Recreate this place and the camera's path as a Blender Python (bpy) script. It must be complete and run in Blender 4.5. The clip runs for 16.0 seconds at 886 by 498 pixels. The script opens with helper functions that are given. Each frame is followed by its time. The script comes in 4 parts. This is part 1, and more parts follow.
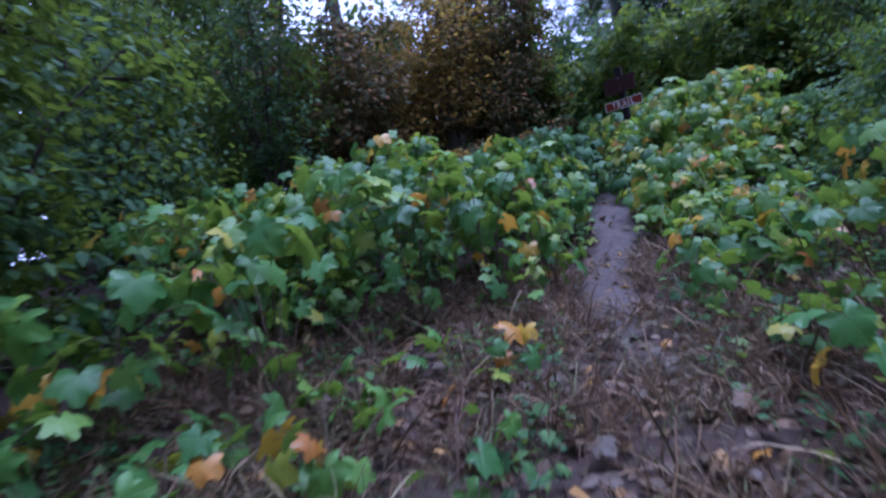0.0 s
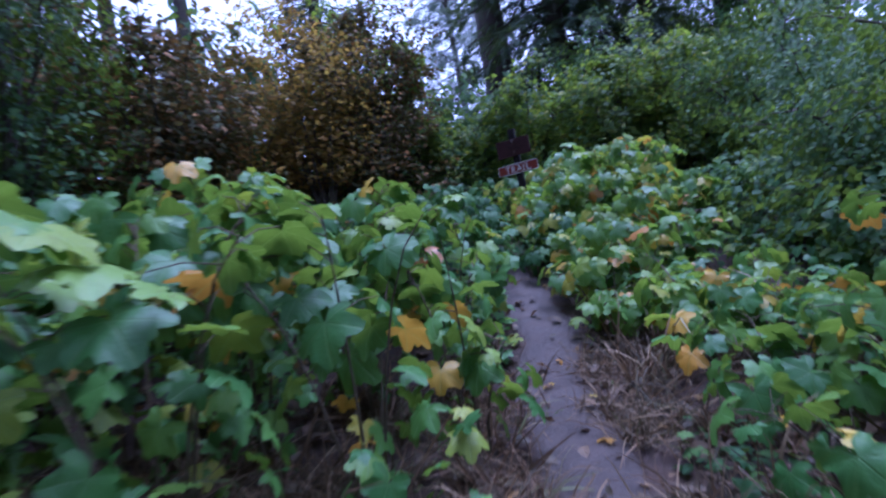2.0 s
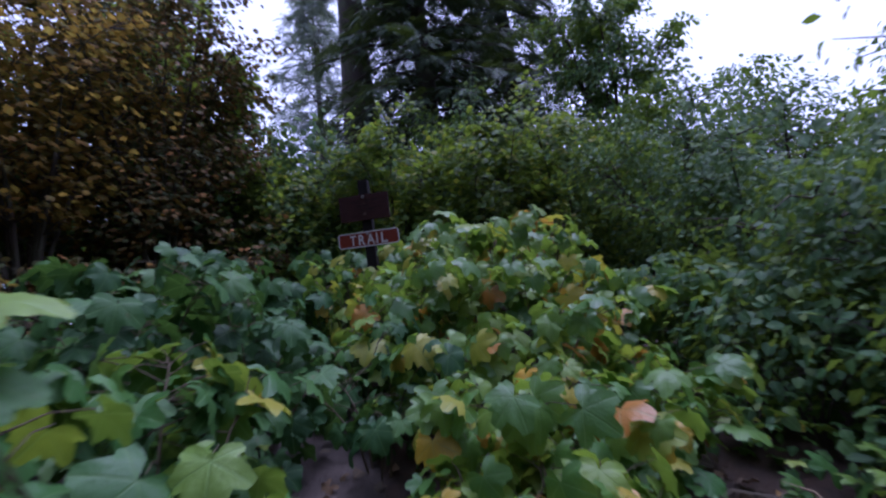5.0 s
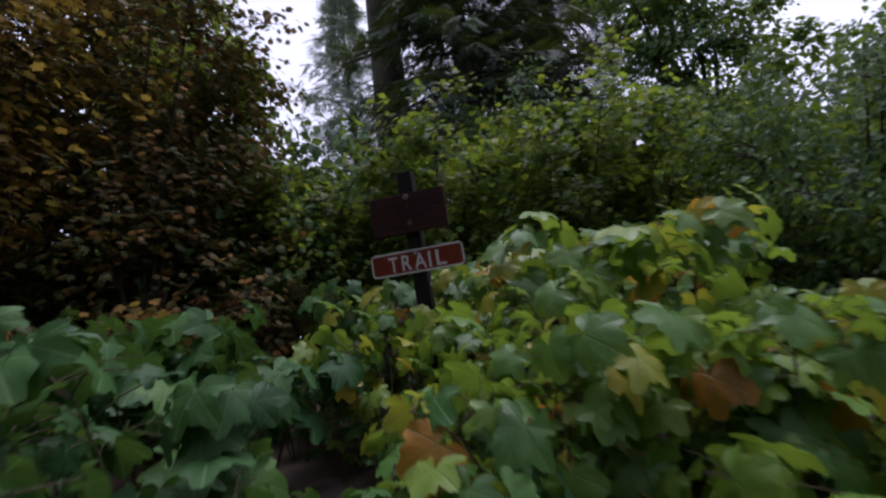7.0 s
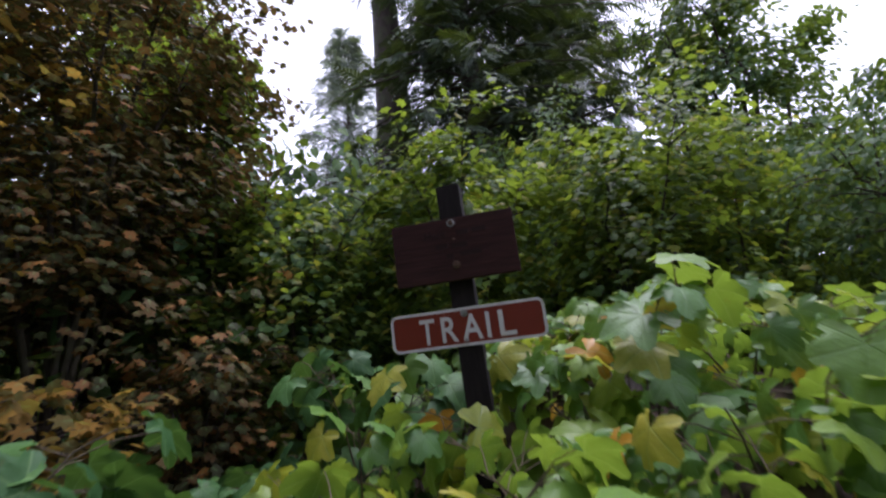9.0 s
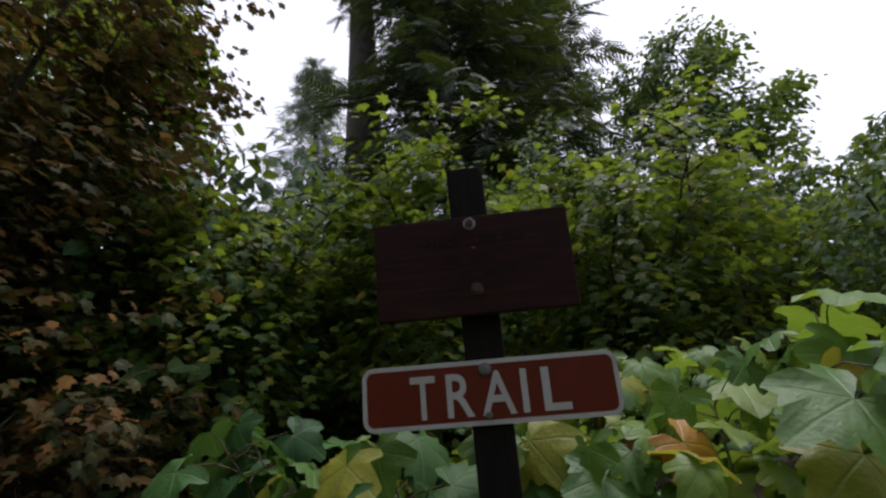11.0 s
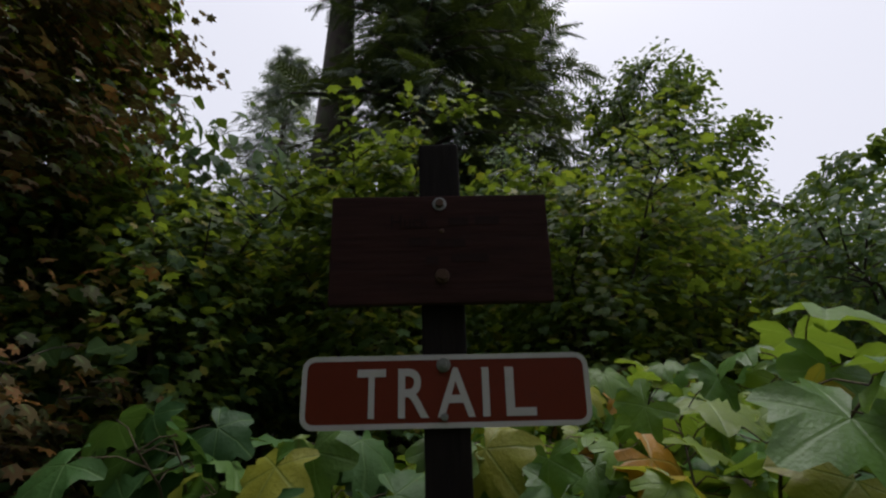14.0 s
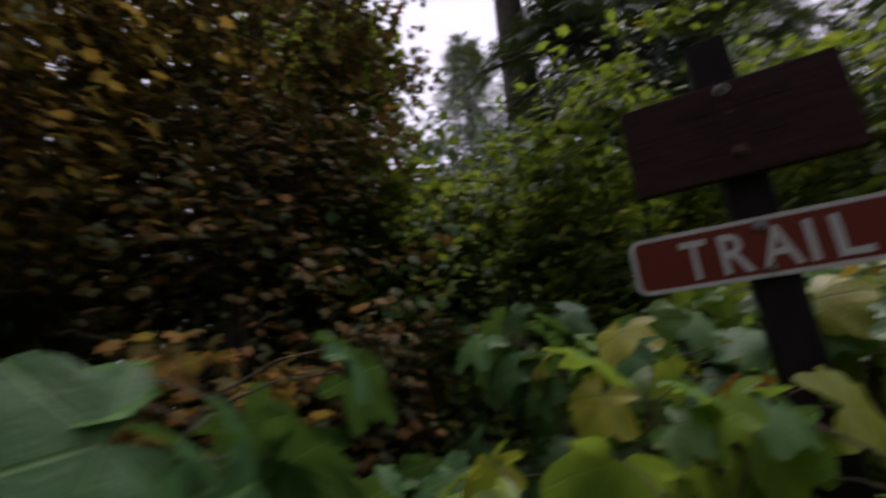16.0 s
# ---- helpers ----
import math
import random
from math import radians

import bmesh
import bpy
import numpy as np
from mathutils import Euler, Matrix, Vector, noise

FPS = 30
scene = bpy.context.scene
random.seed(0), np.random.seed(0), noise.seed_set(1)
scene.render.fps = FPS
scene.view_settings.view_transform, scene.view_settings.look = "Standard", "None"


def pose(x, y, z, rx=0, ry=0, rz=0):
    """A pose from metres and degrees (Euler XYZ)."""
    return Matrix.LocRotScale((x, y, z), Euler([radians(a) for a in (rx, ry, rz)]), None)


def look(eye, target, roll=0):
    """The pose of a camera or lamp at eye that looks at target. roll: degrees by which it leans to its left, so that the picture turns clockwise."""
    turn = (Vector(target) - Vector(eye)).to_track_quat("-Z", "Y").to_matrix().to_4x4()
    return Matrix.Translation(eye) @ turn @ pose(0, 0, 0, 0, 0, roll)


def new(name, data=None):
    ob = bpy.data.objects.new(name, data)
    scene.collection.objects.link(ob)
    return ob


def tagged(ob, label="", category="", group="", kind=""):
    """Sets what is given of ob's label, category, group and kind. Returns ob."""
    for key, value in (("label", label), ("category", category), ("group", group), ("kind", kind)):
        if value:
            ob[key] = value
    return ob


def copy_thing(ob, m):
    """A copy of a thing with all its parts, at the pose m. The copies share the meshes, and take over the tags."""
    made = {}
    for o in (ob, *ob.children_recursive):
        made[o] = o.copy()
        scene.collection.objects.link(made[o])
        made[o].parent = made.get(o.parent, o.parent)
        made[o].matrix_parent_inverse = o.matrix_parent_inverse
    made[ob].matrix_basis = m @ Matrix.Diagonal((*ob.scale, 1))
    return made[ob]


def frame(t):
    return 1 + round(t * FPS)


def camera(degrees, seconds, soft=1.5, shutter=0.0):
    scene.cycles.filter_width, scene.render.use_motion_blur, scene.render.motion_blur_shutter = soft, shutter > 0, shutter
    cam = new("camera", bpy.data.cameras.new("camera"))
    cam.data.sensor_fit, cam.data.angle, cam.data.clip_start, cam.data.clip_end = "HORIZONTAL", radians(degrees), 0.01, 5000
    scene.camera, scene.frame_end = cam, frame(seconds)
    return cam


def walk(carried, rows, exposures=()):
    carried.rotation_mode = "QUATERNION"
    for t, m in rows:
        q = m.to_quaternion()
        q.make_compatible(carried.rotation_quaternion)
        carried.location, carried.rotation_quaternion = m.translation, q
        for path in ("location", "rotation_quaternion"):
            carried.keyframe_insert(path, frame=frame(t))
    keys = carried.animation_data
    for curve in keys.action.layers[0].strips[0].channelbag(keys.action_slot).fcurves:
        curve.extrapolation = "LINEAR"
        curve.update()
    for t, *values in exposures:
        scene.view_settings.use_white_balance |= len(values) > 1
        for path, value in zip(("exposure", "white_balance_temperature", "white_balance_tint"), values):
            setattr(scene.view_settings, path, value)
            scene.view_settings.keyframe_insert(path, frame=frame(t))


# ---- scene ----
cam = camera(88.2, 16.0, soft=2.3, shutter=0.6)
METRES, EYE = 8.7, 1.15
ROWS = [
    (0.0, 0.0, 0.0, 0.0, -0.3, -1.66, 10.37),
    (0.5, 0.0037, 0.0508, 0.0015, -2.56, 1.03, 9.77),
    (1.0, 0.0061, 0.0971, 0.0033, -5.5, 1.02, 10.65),
    (1.5, 0.0157, 0.1458, 0.0131, -10.91, 2.21, 10.72),
    (2.0, 0.0211, 0.2003, 0.0199, -16.44, 4.09, 9.91),
    (2.5, 0.0319, 0.2465, 0.0257, -21.23, 5.09, 8.15),
    (3.0, 0.0501, 0.2918, 0.0371, -24.56, 6.86, 8.52),
    (3.5, 0.0726, 0.3376, 0.0438, -30.55, 9.57, 8.28),
    (4.0, 0.1021, 0.3755, 0.0556, -35.75, 10.28, 6.65),
    (6.5, 0.2328, 0.5815, 0.1063, -32.1, 11.98, 7.7),
    (7.0, 0.2457, 0.6261, 0.1229, -30.24, 13.28, 8.19),
    (7.5, 0.2629, 0.6571, 0.1315, -28.84, 15.7, 8.26),
    (8.0, 0.2764, 0.6854, 0.1403, -29.79, 16.91, 7.58),
    (8.5, 0.2794, 0.7275, 0.1508, -30.96, 17.91, 7.45),
    (9.0, 0.2843, 0.7535, 0.1648, -31.84, 18.6, 6.51),
    (9.5, 0.2911, 0.7774, 0.1752, -32.58, 20.94, 5.75),
    (12.0, 0.3256, 0.8456, 0.1859, -41.68, 23.07, 3.47),
    (12.5, 0.3267, 0.8467, 0.1853, -42.88, 23.30, 2.80),
    (13.0, 0.3274, 0.8466, 0.1847, -43.42, 23.60, 2.59),
    (13.5, 0.3265, 0.8454, 0.1845, -43.39, 23.60, 2.42),
    (14.0, 0.3249, 0.8439, 0.1845, -44.58, 23.40, 2.00),
    (14.5, 0.3229, 0.8430, 0.1820, -45.30, 23.60, 3.19),
    (15.0, 0.3162, 0.8411, 0.1770, -42.43, 23.24, 3.72),
    (15.5, 0.3012, 0.8392, 0.1676, -32.09, 21.87, 4.03),
    (16.0, 0.2828, 0.8380, 0.1568, -16.15, 20.57, 4.08),
]
walk(cam, [(t, pose(METRES * x, METRES * y, EYE + METRES * z, 90 + pitch, roll, yaw)) for t, x, y, z, yaw, pitch, roll in ROWS],
     exposures=[(0.0, 1.4, 4450, 38), (2.5, 1.48, 4350, 40), (3.5, 1.8, 4350, 44), (4.2, 1.38, 4450, 46), (6.3, 0.40, 5650, 28), (7.0, 0.56, 5750, 28), (8.0, 1.10, 5800, 28), (9.5, 1.42, 5750, 28), (12.0, 0.24, 6350, 16), (15.0, 0.22, 6350, 17), (16.0, 0.5, 6300, 32)])

# ---- overcast light ----
world = bpy.data.worlds.new("overcast_sky")
scene.world = world
world.use_nodes = True
wn, wl = world.node_tree.nodes, world.node_tree.links
sky = wn.new("ShaderNodeTexSky")
sky.sky_type = "NISHITA"
sky.sun_disc = False
sky.sun_elevation, sky.sun_rotation = radians(75), radians(80)
sky.dust_density, sky.air_density = 6.0, 1.2
pale = wn.new("ShaderNodeHueSaturation")
pale.inputs["Saturation"].default_value = 0.12
cloud = wn.new("ShaderNodeMix")
cloud.data_type = "RGBA"
cloud.inputs["Factor"].default_value = 0.75
cloud.inputs["B"].default_value = (7.0, 7.3, 7.9, 1)
wl.new(sky.outputs["Color"], pale.inputs["Color"])
wl.new(pale.outputs["Color"], cloud.inputs["A"])
wl.new(cloud.outputs["Result"], wn["Background"].inputs["Color"])
wn["Background"].inputs["Strength"].default_value = 0.105
sun = new("sun", bpy.data.lights.new("sun", "SUN"))
sun.data.energy, sun.data.angle, sun.data.color = 1.5, radians(30), (1.0, 0.97, 0.92)
sun.matrix_world = look((0, 0, 30), (-4.0, -0.7, 15.0))


# ---- materials ----
class Nodes:
    """A small builder round one node material."""

    def __init__(self, name):
        self.mat = bpy.data.materials.new(name)
        self.mat.use_nodes = True
        self.nodes, self.links = self.mat.node_tree.nodes, self.mat.node_tree.links
        self.bsdf = self.nodes["Principled BSDF"]
        self.out = self.nodes["Material Output"]

    def add(self, kind, **values):
        node = self.nodes.new(kind)
        for key, value in values.items():
            node.inputs[key].default_value = value
        return node

    def link(self, a, b):
        self.links.new(a, b)

    def math(self, op, a, b=0.0):
        node = self.nodes.new("ShaderNodeMath")
        node.operation = op
        for slot, value in enumerate((a, b)):
            if isinstance(value, (int, float)):
                node.inputs[slot].default_value = value
            else:
                self.link(value, node.inputs[slot])
        return node.outputs[0]

    def ramp(self, fac, stops):
        node = self.nodes.new("ShaderNodeValToRGB")
        els = node.color_ramp.elements
        while len(els) < len(stops):
            els.new(0.5)
        for el, (at, col) in zip(els, stops):
            el.position, el.color = at, (*col, 1) if len(col) == 3 else col
        self.link(fac, node.inputs[0])
        return node.outputs[0]

    def mix(self, fac, a, b, blend="MIX"):
        node = self.nodes.new("ShaderNodeMix")
        node.data_type, node.blend_type = "RGBA", blend
        for name, value in (("Factor", fac), ("A", a), ("B", b)):
            slot = node.inputs[name] if name == "Factor" else [s for s in node.inputs if s.name == name and s.type == "RGBA"][0]
            if isinstance(value, (int, float)):
                slot.default_value = value
            elif isinstance(value, tuple):
                slot.default_value = (*value, 1)
            else:
                self.link(value, slot)
        return [o for o in node.outputs if o.type == "RGBA"][0]

    def noise(self, scale, detail=4.0, coords=None, rough=0.55):
        node = self.add("ShaderNodeTexNoise", Scale=scale, Detail=detail, Roughness=rough)
        if coords is not None:
            self.link(coords, node.inputs["Vector"])
        return node.outputs["Fac"]

    def object_coords(self):
        return self.add("ShaderNodeTexCoord").outputs["Object"]

    def world_coords(self):
        return self.add("ShaderNodeNewGeometry").outputs["Position"]

    def random(self):
        """A number of its own for every piece: single objects and joined islands alike."""
        a = self.add("ShaderNodeObjectInfo").outputs["Random"]
        b = self.add("ShaderNodeNewGeometry").outputs["Random Per Island"]
        return self.math("FRACT", self.math("ADD", a, b))

    def bump(self, height, strength, distance):
        node = self.add("ShaderNodeBump", Strength=strength, Distance=distance)
        self.link(height, node.inputs["Height"])
        self.link(node.outputs[0], self.bsdf.inputs["Normal"])
        return node.outputs[0]


def leaf_material(name, stops, vein=(0.18, 0.30, 0.10), rough=0.42, clear=0.35, spots=0.5, gloss=0.5, glow=(0.30, 0.40, 0.02)):
    """Leaf blade: colour from piece to piece, paler veins, brown spots, light through the blade."""
    n = Nodes(name)
    rnd = n.random()
    base = n.ramp(rnd, stops)
    pos = n.world_coords()
    patch = n.noise(1.3, 3.0, pos)
    base = n.mix(n.math("MULTIPLY", n.math("SUBTRACT", patch, 0.35), 0.6), base, n.mix(0.5, base, (0.11, 0.17, 0.03)))
    fine = n.noise(60.0, 5.0, pos)
    base = n.mix(n.math("MULTIPLY", fine, 0.35), base, (0.03, 0.06, 0.015))
    uv = n.add("ShaderNodeUVMap").outputs["UV"]
    sep = n.add("ShaderNodeSeparateXYZ")
    n.link(uv, sep.inputs[0])
    line = n.ramp(sep.outputs["X"], [(0.0, (0, 0, 0)), (0.86, (0, 0, 0)), (0.97, (1, 1, 1))])
    base = n.mix(n.math("MULTIPLY", line, 0.35), base, vein)
    blot = n.ramp(n.noise(22.0, 4.0, pos, 0.7), [(0.0, (0, 0, 0)), (0.63, (0, 0, 0)), (0.70, (1, 1, 1))])
    base = n.mix(n.math("MULTIPLY", n.math("MULTIPLY", blot, rnd), spots), base, (0.13, 0.06, 0.02))
    n.link(base, n.bsdf.inputs["Base Color"])
    n.bsdf.inputs["Roughness"].default_value = rough
    n.bsdf.inputs["Specular IOR Level"].default_value = gloss
    normal = n.bump(n.math("ADD", n.math("MULTIPLY", line, -0.5), n.noise(90.0, 3.0, pos)), 0.5, 0.004)
    thin = n.add("ShaderNodeBsdfTranslucent")
    n.link(n.mix(0.5, base, glow), thin.inputs["Color"])
    n.link(normal, thin.inputs["Normal"])
    both = n.add("ShaderNodeMixShader", Fac=clear)
    n.link(n.bsdf.outputs[0], both.inputs[1])
    n.link(thin.outputs[0], both.inputs[2])
    n.link(both.outputs[0], n.out.inputs["Surface"])
    return n.mat


def bark_material(name, dark, light, scale=6.0, moss=0.0):
    n = Nodes(name)
    coords = n.object_coords()
    stretch = n.add("ShaderNodeMapping")
    stretch.inputs["Scale"].default_value = (scale, scale, scale * 0.18)
    n.link(coords, stretch.inputs["Vector"])
    grain = n.noise(3.0, 8.0, stretch.outputs[0], 0.7)
    col = n.ramp(grain, [(0.3, dark), (0.7, light)])
    if moss:
        col = n.mix(n.math("MULTIPLY", n.ramp(n.noise(2.2, 5.0, coords), [(0.45, (0, 0, 0)), (0.6, (1, 1, 1))]), moss), col, (0.05, 0.07, 0.02))
    n.link(col, n.bsdf.inputs["Base Color"])
    n.bsdf.inputs["Roughness"].default_value = 0.9
    n.bump(grain, 0.8, 0.02)
    return n.mat


BERRY = leaf_material("berry_leaf", [(0.0, (0.034, 0.120, 0.026)), (0.35, (0.056, 0.168, 0.031)), (0.66, (0.094, 0.220, 0.034)), (0.88, (0.17, 0.29, 0.038)), (0.97, (0.28, 0.33, 0.03)), (1.0, (0.42, 0.30, 0.025))], rough=0.47, gloss=0.38)
# Darker copy of the berry leaf: shade of the maples put into its colour.
SHADED_BERRY = leaf_material("shaded_berry_leaf", [(0.0, (0.016, 0.064, 0.020)), (0.45, (0.028, 0.092, 0.026)), (0.85, (0.050, 0.135, 0.030)), (1.0, (0.10, 0.20, 0.036))], rough=0.55, gloss=0.26, clear=0.3, glow=(0.12, 0.22, 0.02))
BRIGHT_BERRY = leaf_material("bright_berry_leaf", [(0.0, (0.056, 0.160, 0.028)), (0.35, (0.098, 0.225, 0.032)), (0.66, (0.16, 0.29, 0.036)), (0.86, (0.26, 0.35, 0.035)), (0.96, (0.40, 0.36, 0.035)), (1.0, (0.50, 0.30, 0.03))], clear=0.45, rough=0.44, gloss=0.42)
BERRY_YELLOW = leaf_material("turning_leaf", [(0.0, (0.56, 0.40, 0.02)), (0.5, (0.54, 0.27, 0.015)), (1.0, (0.36, 0.12, 0.015))], clear=0.35, spots=0.7, glow=(0.45, 0.27, 0.03))
MAPLE = leaf_material("maple_leaf", [(0.0, (0.028, 0.074, 0.018)), (0.5, (0.064, 0.135, 0.024)), (0.85, (0.16, 0.235, 0.03)), (0.97, (0.34, 0.28, 0.035))], clear=0.52, rough=0.55, gloss=0.28, glow=(0.33, 0.43, 0.02))
RUSSET = leaf_material("russet_leaf", [(0.0, (0.030, 0.030, 0.013)), (0.45, (0.058, 0.050, 0.018)), (0.70, (0.105, 0.050, 0.020)), (0.88, (0.19, 0.080, 0.025)), (0.985, (0.34, 0.14, 0.035))], clear=0.28, spots=0.9, rough=0.65, gloss=0.15, glow=(0.17, 0.12, 0.03))
AMBER = leaf_material("amber_leaf", [(0.0, (0.08, 0.072, 0.020)), (0.35, (0.15, 0.105, 0.025)), (0.65, (0.27, 0.135, 0.03)), (0.9, (0.38, 0.19, 0.035)), (1.0, (0.46, 0.28, 0.05))], clear=0.6, spots=0.8, rough=0.65, gloss=0.15, glow=(0.33, 0.24, 0.03))
# Needles paled and greyed: mist over the distance painted into the colour.
HAZED_FIR = leaf_material("hazed_fir_needles", [(0.0, (0.12, 0.15, 0.15)), (1.0, (0.19, 0.225, 0.22))], vein=(0.08, 0.11, 0.1), rough=0.7, clear=0.2, spots=0.1)
# Darkened shrub leaf: shade on the left-hand shrubs put into the colour.
SHADED_HEDGE = leaf_material("shaded_shrub_leaf", [(0.0, (0.010, 0.034, 0.016)), (0.5, (0.018, 0.058, 0.024)), (0.9, (0.045, 0.10, 0.03)), (1.0, (0.09, 0.14, 0.035))], rough=0.65, gloss=0.18)
HEDGE = leaf_material("shrub_leaf", [(0.0, (0.016, 0.056, 0.022)), (0.5, (0.029, 0.092, 0.030)), (0.9, (0.075, 0.15, 0.038)), (1.0, (0.14, 0.20, 0.045))], rough=0.6, gloss=0.22)
CONIFER = leaf_material("conifer_needles", [(0.0, (0.010, 0.028, 0.018)), (0.6, (0.019, 0.046, 0.026)), (1.0, (0.042, 0.068, 0.032))], vein=(0.05, 0.08, 0.03), rough=0.6, clear=0.15, spots=0.2)
DEAD_LEAF = leaf_material("dead_leaf", [(0.0, (0.035, 0.017, 0.010)), (0.5, (0.075, 0.036, 0.020)), (0.9, (0.14, 0.068, 0.034)), (1.0, (0.38, 0.20, 0.05))], vein=(0.25, 0.15, 0.08), rough=0.6, clear=0.15, glow=(0.25, 0.12, 0.05))
STRAW = leaf_material("dry_grass_blade", [(0.0, (0.026, 0.013, 0.009)), (0.5, (0.11, 0.052, 0.029)), (0.82, (0.24, 0.135, 0.072)), (0.95, (0.36, 0.25, 0.15)), (1.0, (0.10, 0.15, 0.04))], vein=(0.25, 0.19, 0.1), rough=0.7, clear=0.2, spots=0.2, glow=(0.28, 0.17, 0.09))
GRASS = leaf_material("grass_blade", [(0.0, (0.04, 0.09, 0.02)), (1.0, (0.12, 0.17, 0.04))], rough=0.5, clear=0.3, spots=0.2)
STEM = bark_material("green_brown_stem", (0.045, 0.030, 0.018), (0.13, 0.10, 0.05), 20.0)
TWIG = bark_material("dark_twig", (0.022, 0.015, 0.011), (0.07, 0.05, 0.035), 14.0, 0.4)
BARK = bark_material("cedar_bark", (0.018, 0.013, 0.010), (0.065, 0.047, 0.037), 5.0, 0.5)
GREY_BARK = bark_material("grey_bark", (0.06, 0.055, 0.05), (0.2, 0.19, 0.17), 6.0, 0.4)


def ground_material(name, dark, light, wet):
    n = Nodes(name)
    pos = n.world_coords()
    big, mid, fine = n.noise(0.9, 4.0, pos), n.noise(7.0, 8.0, pos, 0.65), n.noise(55.0, 8.0, pos, 0.7)
    col = n.ramp(mid, [(0.3, dark), (0.7, light)])
    col = n.mix(n.math("MULTIPLY", big, 0.5), col, n.mix(0.5, col, (0.05, 0.035, 0.025)))
    chips = n.add("ShaderNodeTexVoronoi", Scale=38.0)
    n.link(pos, chips.inputs["Vector"])
    shade = n.ramp(chips.outputs["Distance"], [(0.0, (0.06, 0.04, 0.03)), (0.5, (1, 1, 1))])
    col = n.mix(0.35, col, shade, "MULTIPLY")
    col = n.mix(n.math("MULTIPLY", fine, 0.4), col, dark)
    n.link(col, n.bsdf.inputs["Base Color"])
    n.link(n.ramp(mid, [(0.3, (wet, wet, wet)), (0.75, (0.92, 0.92, 0.92))]), n.bsdf.inputs["Roughness"])
    n.bump(n.math("ADD", mid, n.math("MULTIPLY", fine, 0.6)), 0.9, 0.03)
    return n.mat


SOIL = ground_material("forest_soil", (0.020, 0.011, 0.007), (0.085, 0.046, 0.026), 0.8)
MUD = ground_material("packed_mud", (0.036, 0.025, 0.020), (0.105, 0.078, 0.064), 0.6)


def wood_material(name, dark, light, scale):
    n = Nodes(name)
    coords = n.object_coords()
    grow = n.add("ShaderNodeMapping")
    grow.inputs["Scale"].default_value = scale
    n.link(coords, grow.inputs["Vector"])
    grain = n.noise(6.0, 8.0, grow.outputs[0], 0.65)
    stain = n.noise(9.0, 4.0, coords)
    col = n.ramp(grain, [(0.3, dark), (0.72, light)])
    col = n.mix(n.math("MULTIPLY", stain, 0.5), col, dark)
    n.link(col, n.bsdf.inputs["Base Color"])
    n.bsdf.inputs["Roughness"].default_value = 0.85
    n.bsdf.inputs["Specular IOR Level"].default_value = 0.2
    n.bump(grain, 0.6, 0.004)
    return n.mat


def paint_material(name, colour, worn, rough, amount):
    n = Nodes(name)
    coords = n.object_coords()
    wear = n.ramp(n.noise(28.0, 8.0, coords, 0.7), [(0.55, (0, 0, 0)), (0.75, (1, 1, 1))])
    col = n.mix(n.math("MULTIPLY", wear, amount), colour, worn)
    col = n.mix(n.math("MULTIPLY", n.noise(5.0, 4.0, coords), 0.35), col, tuple(0.55 * c for c in colour))
    n.link(col, n.bsdf.inputs["Base Color"])
    n.bsdf.inputs["Roughness"].default_value = rough
    n.bsdf.inputs["Specular IOR Level"].default_value = 0.25
    n.bump(n.noise(120.0, 3.0, coords), 0.15, 0.001)
    return n.mat


POST_WOOD = wood_material("weathered_post_wood", (0.006, 0.0042, 0.004), (0.020, 0.0145, 0.013), (9, 9, 0.8))
BOARD_WOOD = wood_material("stained_board_wood", (0.019, 0.0068, 0.006), (0.050, 0.018, 0.0145), (0.8, 9, 9))
CARVED = wood_material("carved_wood", (0.012, 0.006, 0.0055), (0.034, 0.014, 0.012), (3, 3, 3))
SIGN_RED = paint_material("red_brown_sheeting", (0.15, 0.022, 0.009), (0.09, 0.022, 0.012), 0.5, 0.5)
SIGN_WHITE = paint_material("white_sheeting", (0.52, 0.50, 0.48), (0.30, 0.27, 0.24), 0.45, 0.6)
STEEL = paint_material("galvanised_steel", (0.26, 0.26, 0.25), (0.14, 0.10, 0.07), 0.45, 0.7)
STEEL.node_tree.nodes["Principled BSDF"].inputs["Metallic"].default_value = 0.7
RUST = paint_material("rusty_steel", (0.085, 0.046, 0.028), (0.08, 0.04, 0.02), 0.6, 0.7)


# ---- builders ----
def mesh_of(name, verts, faces, material, uvs=None, smooth=False):
    """A mesh from arrays; uvs is one pair for every vertex."""
    me = bpy.data.meshes.new(name)
    verts, faces = np.asarray(verts, float).reshape(-1, 3), np.asarray(faces, int)
    k = faces.shape[1]
    me.vertices.add(len(verts))
    me.vertices.foreach_set("co", verts.ravel())
    me.loops.add(faces.size)
    me.loops.foreach_set("vertex_index", faces.ravel())
    me.polygons.add(len(faces))
    me.polygons.foreach_set("loop_start", np.arange(0, faces.size, k))
    if uvs is not None:
        layer = me.uv_layers.new(name="UVMap")
        layer.data.foreach_set("uv", np.asarray(uvs, float)[faces.ravel()].ravel())
    me.update(calc_edges=True)
    me.validate()
    if smooth:
        me.polygons.foreach_set("use_smooth", np.ones(len(faces), bool))
    me.materials.append(material)
    return me


def child(name, me, parent, label="", kind="", m=None):
    ob = new(name, me)
    ob.parent = parent
    if m is not None:
        ob.matrix_basis = m
    return tagged(ob, label, kind=kind)


def part(name, bm, material, parent, label="", m=None):
    me = bpy.data.meshes.new(name)
    bm.to_mesh(me)
    bm.free()
    me.materials.append(material)
    return child(name, me, parent, label, m=m)


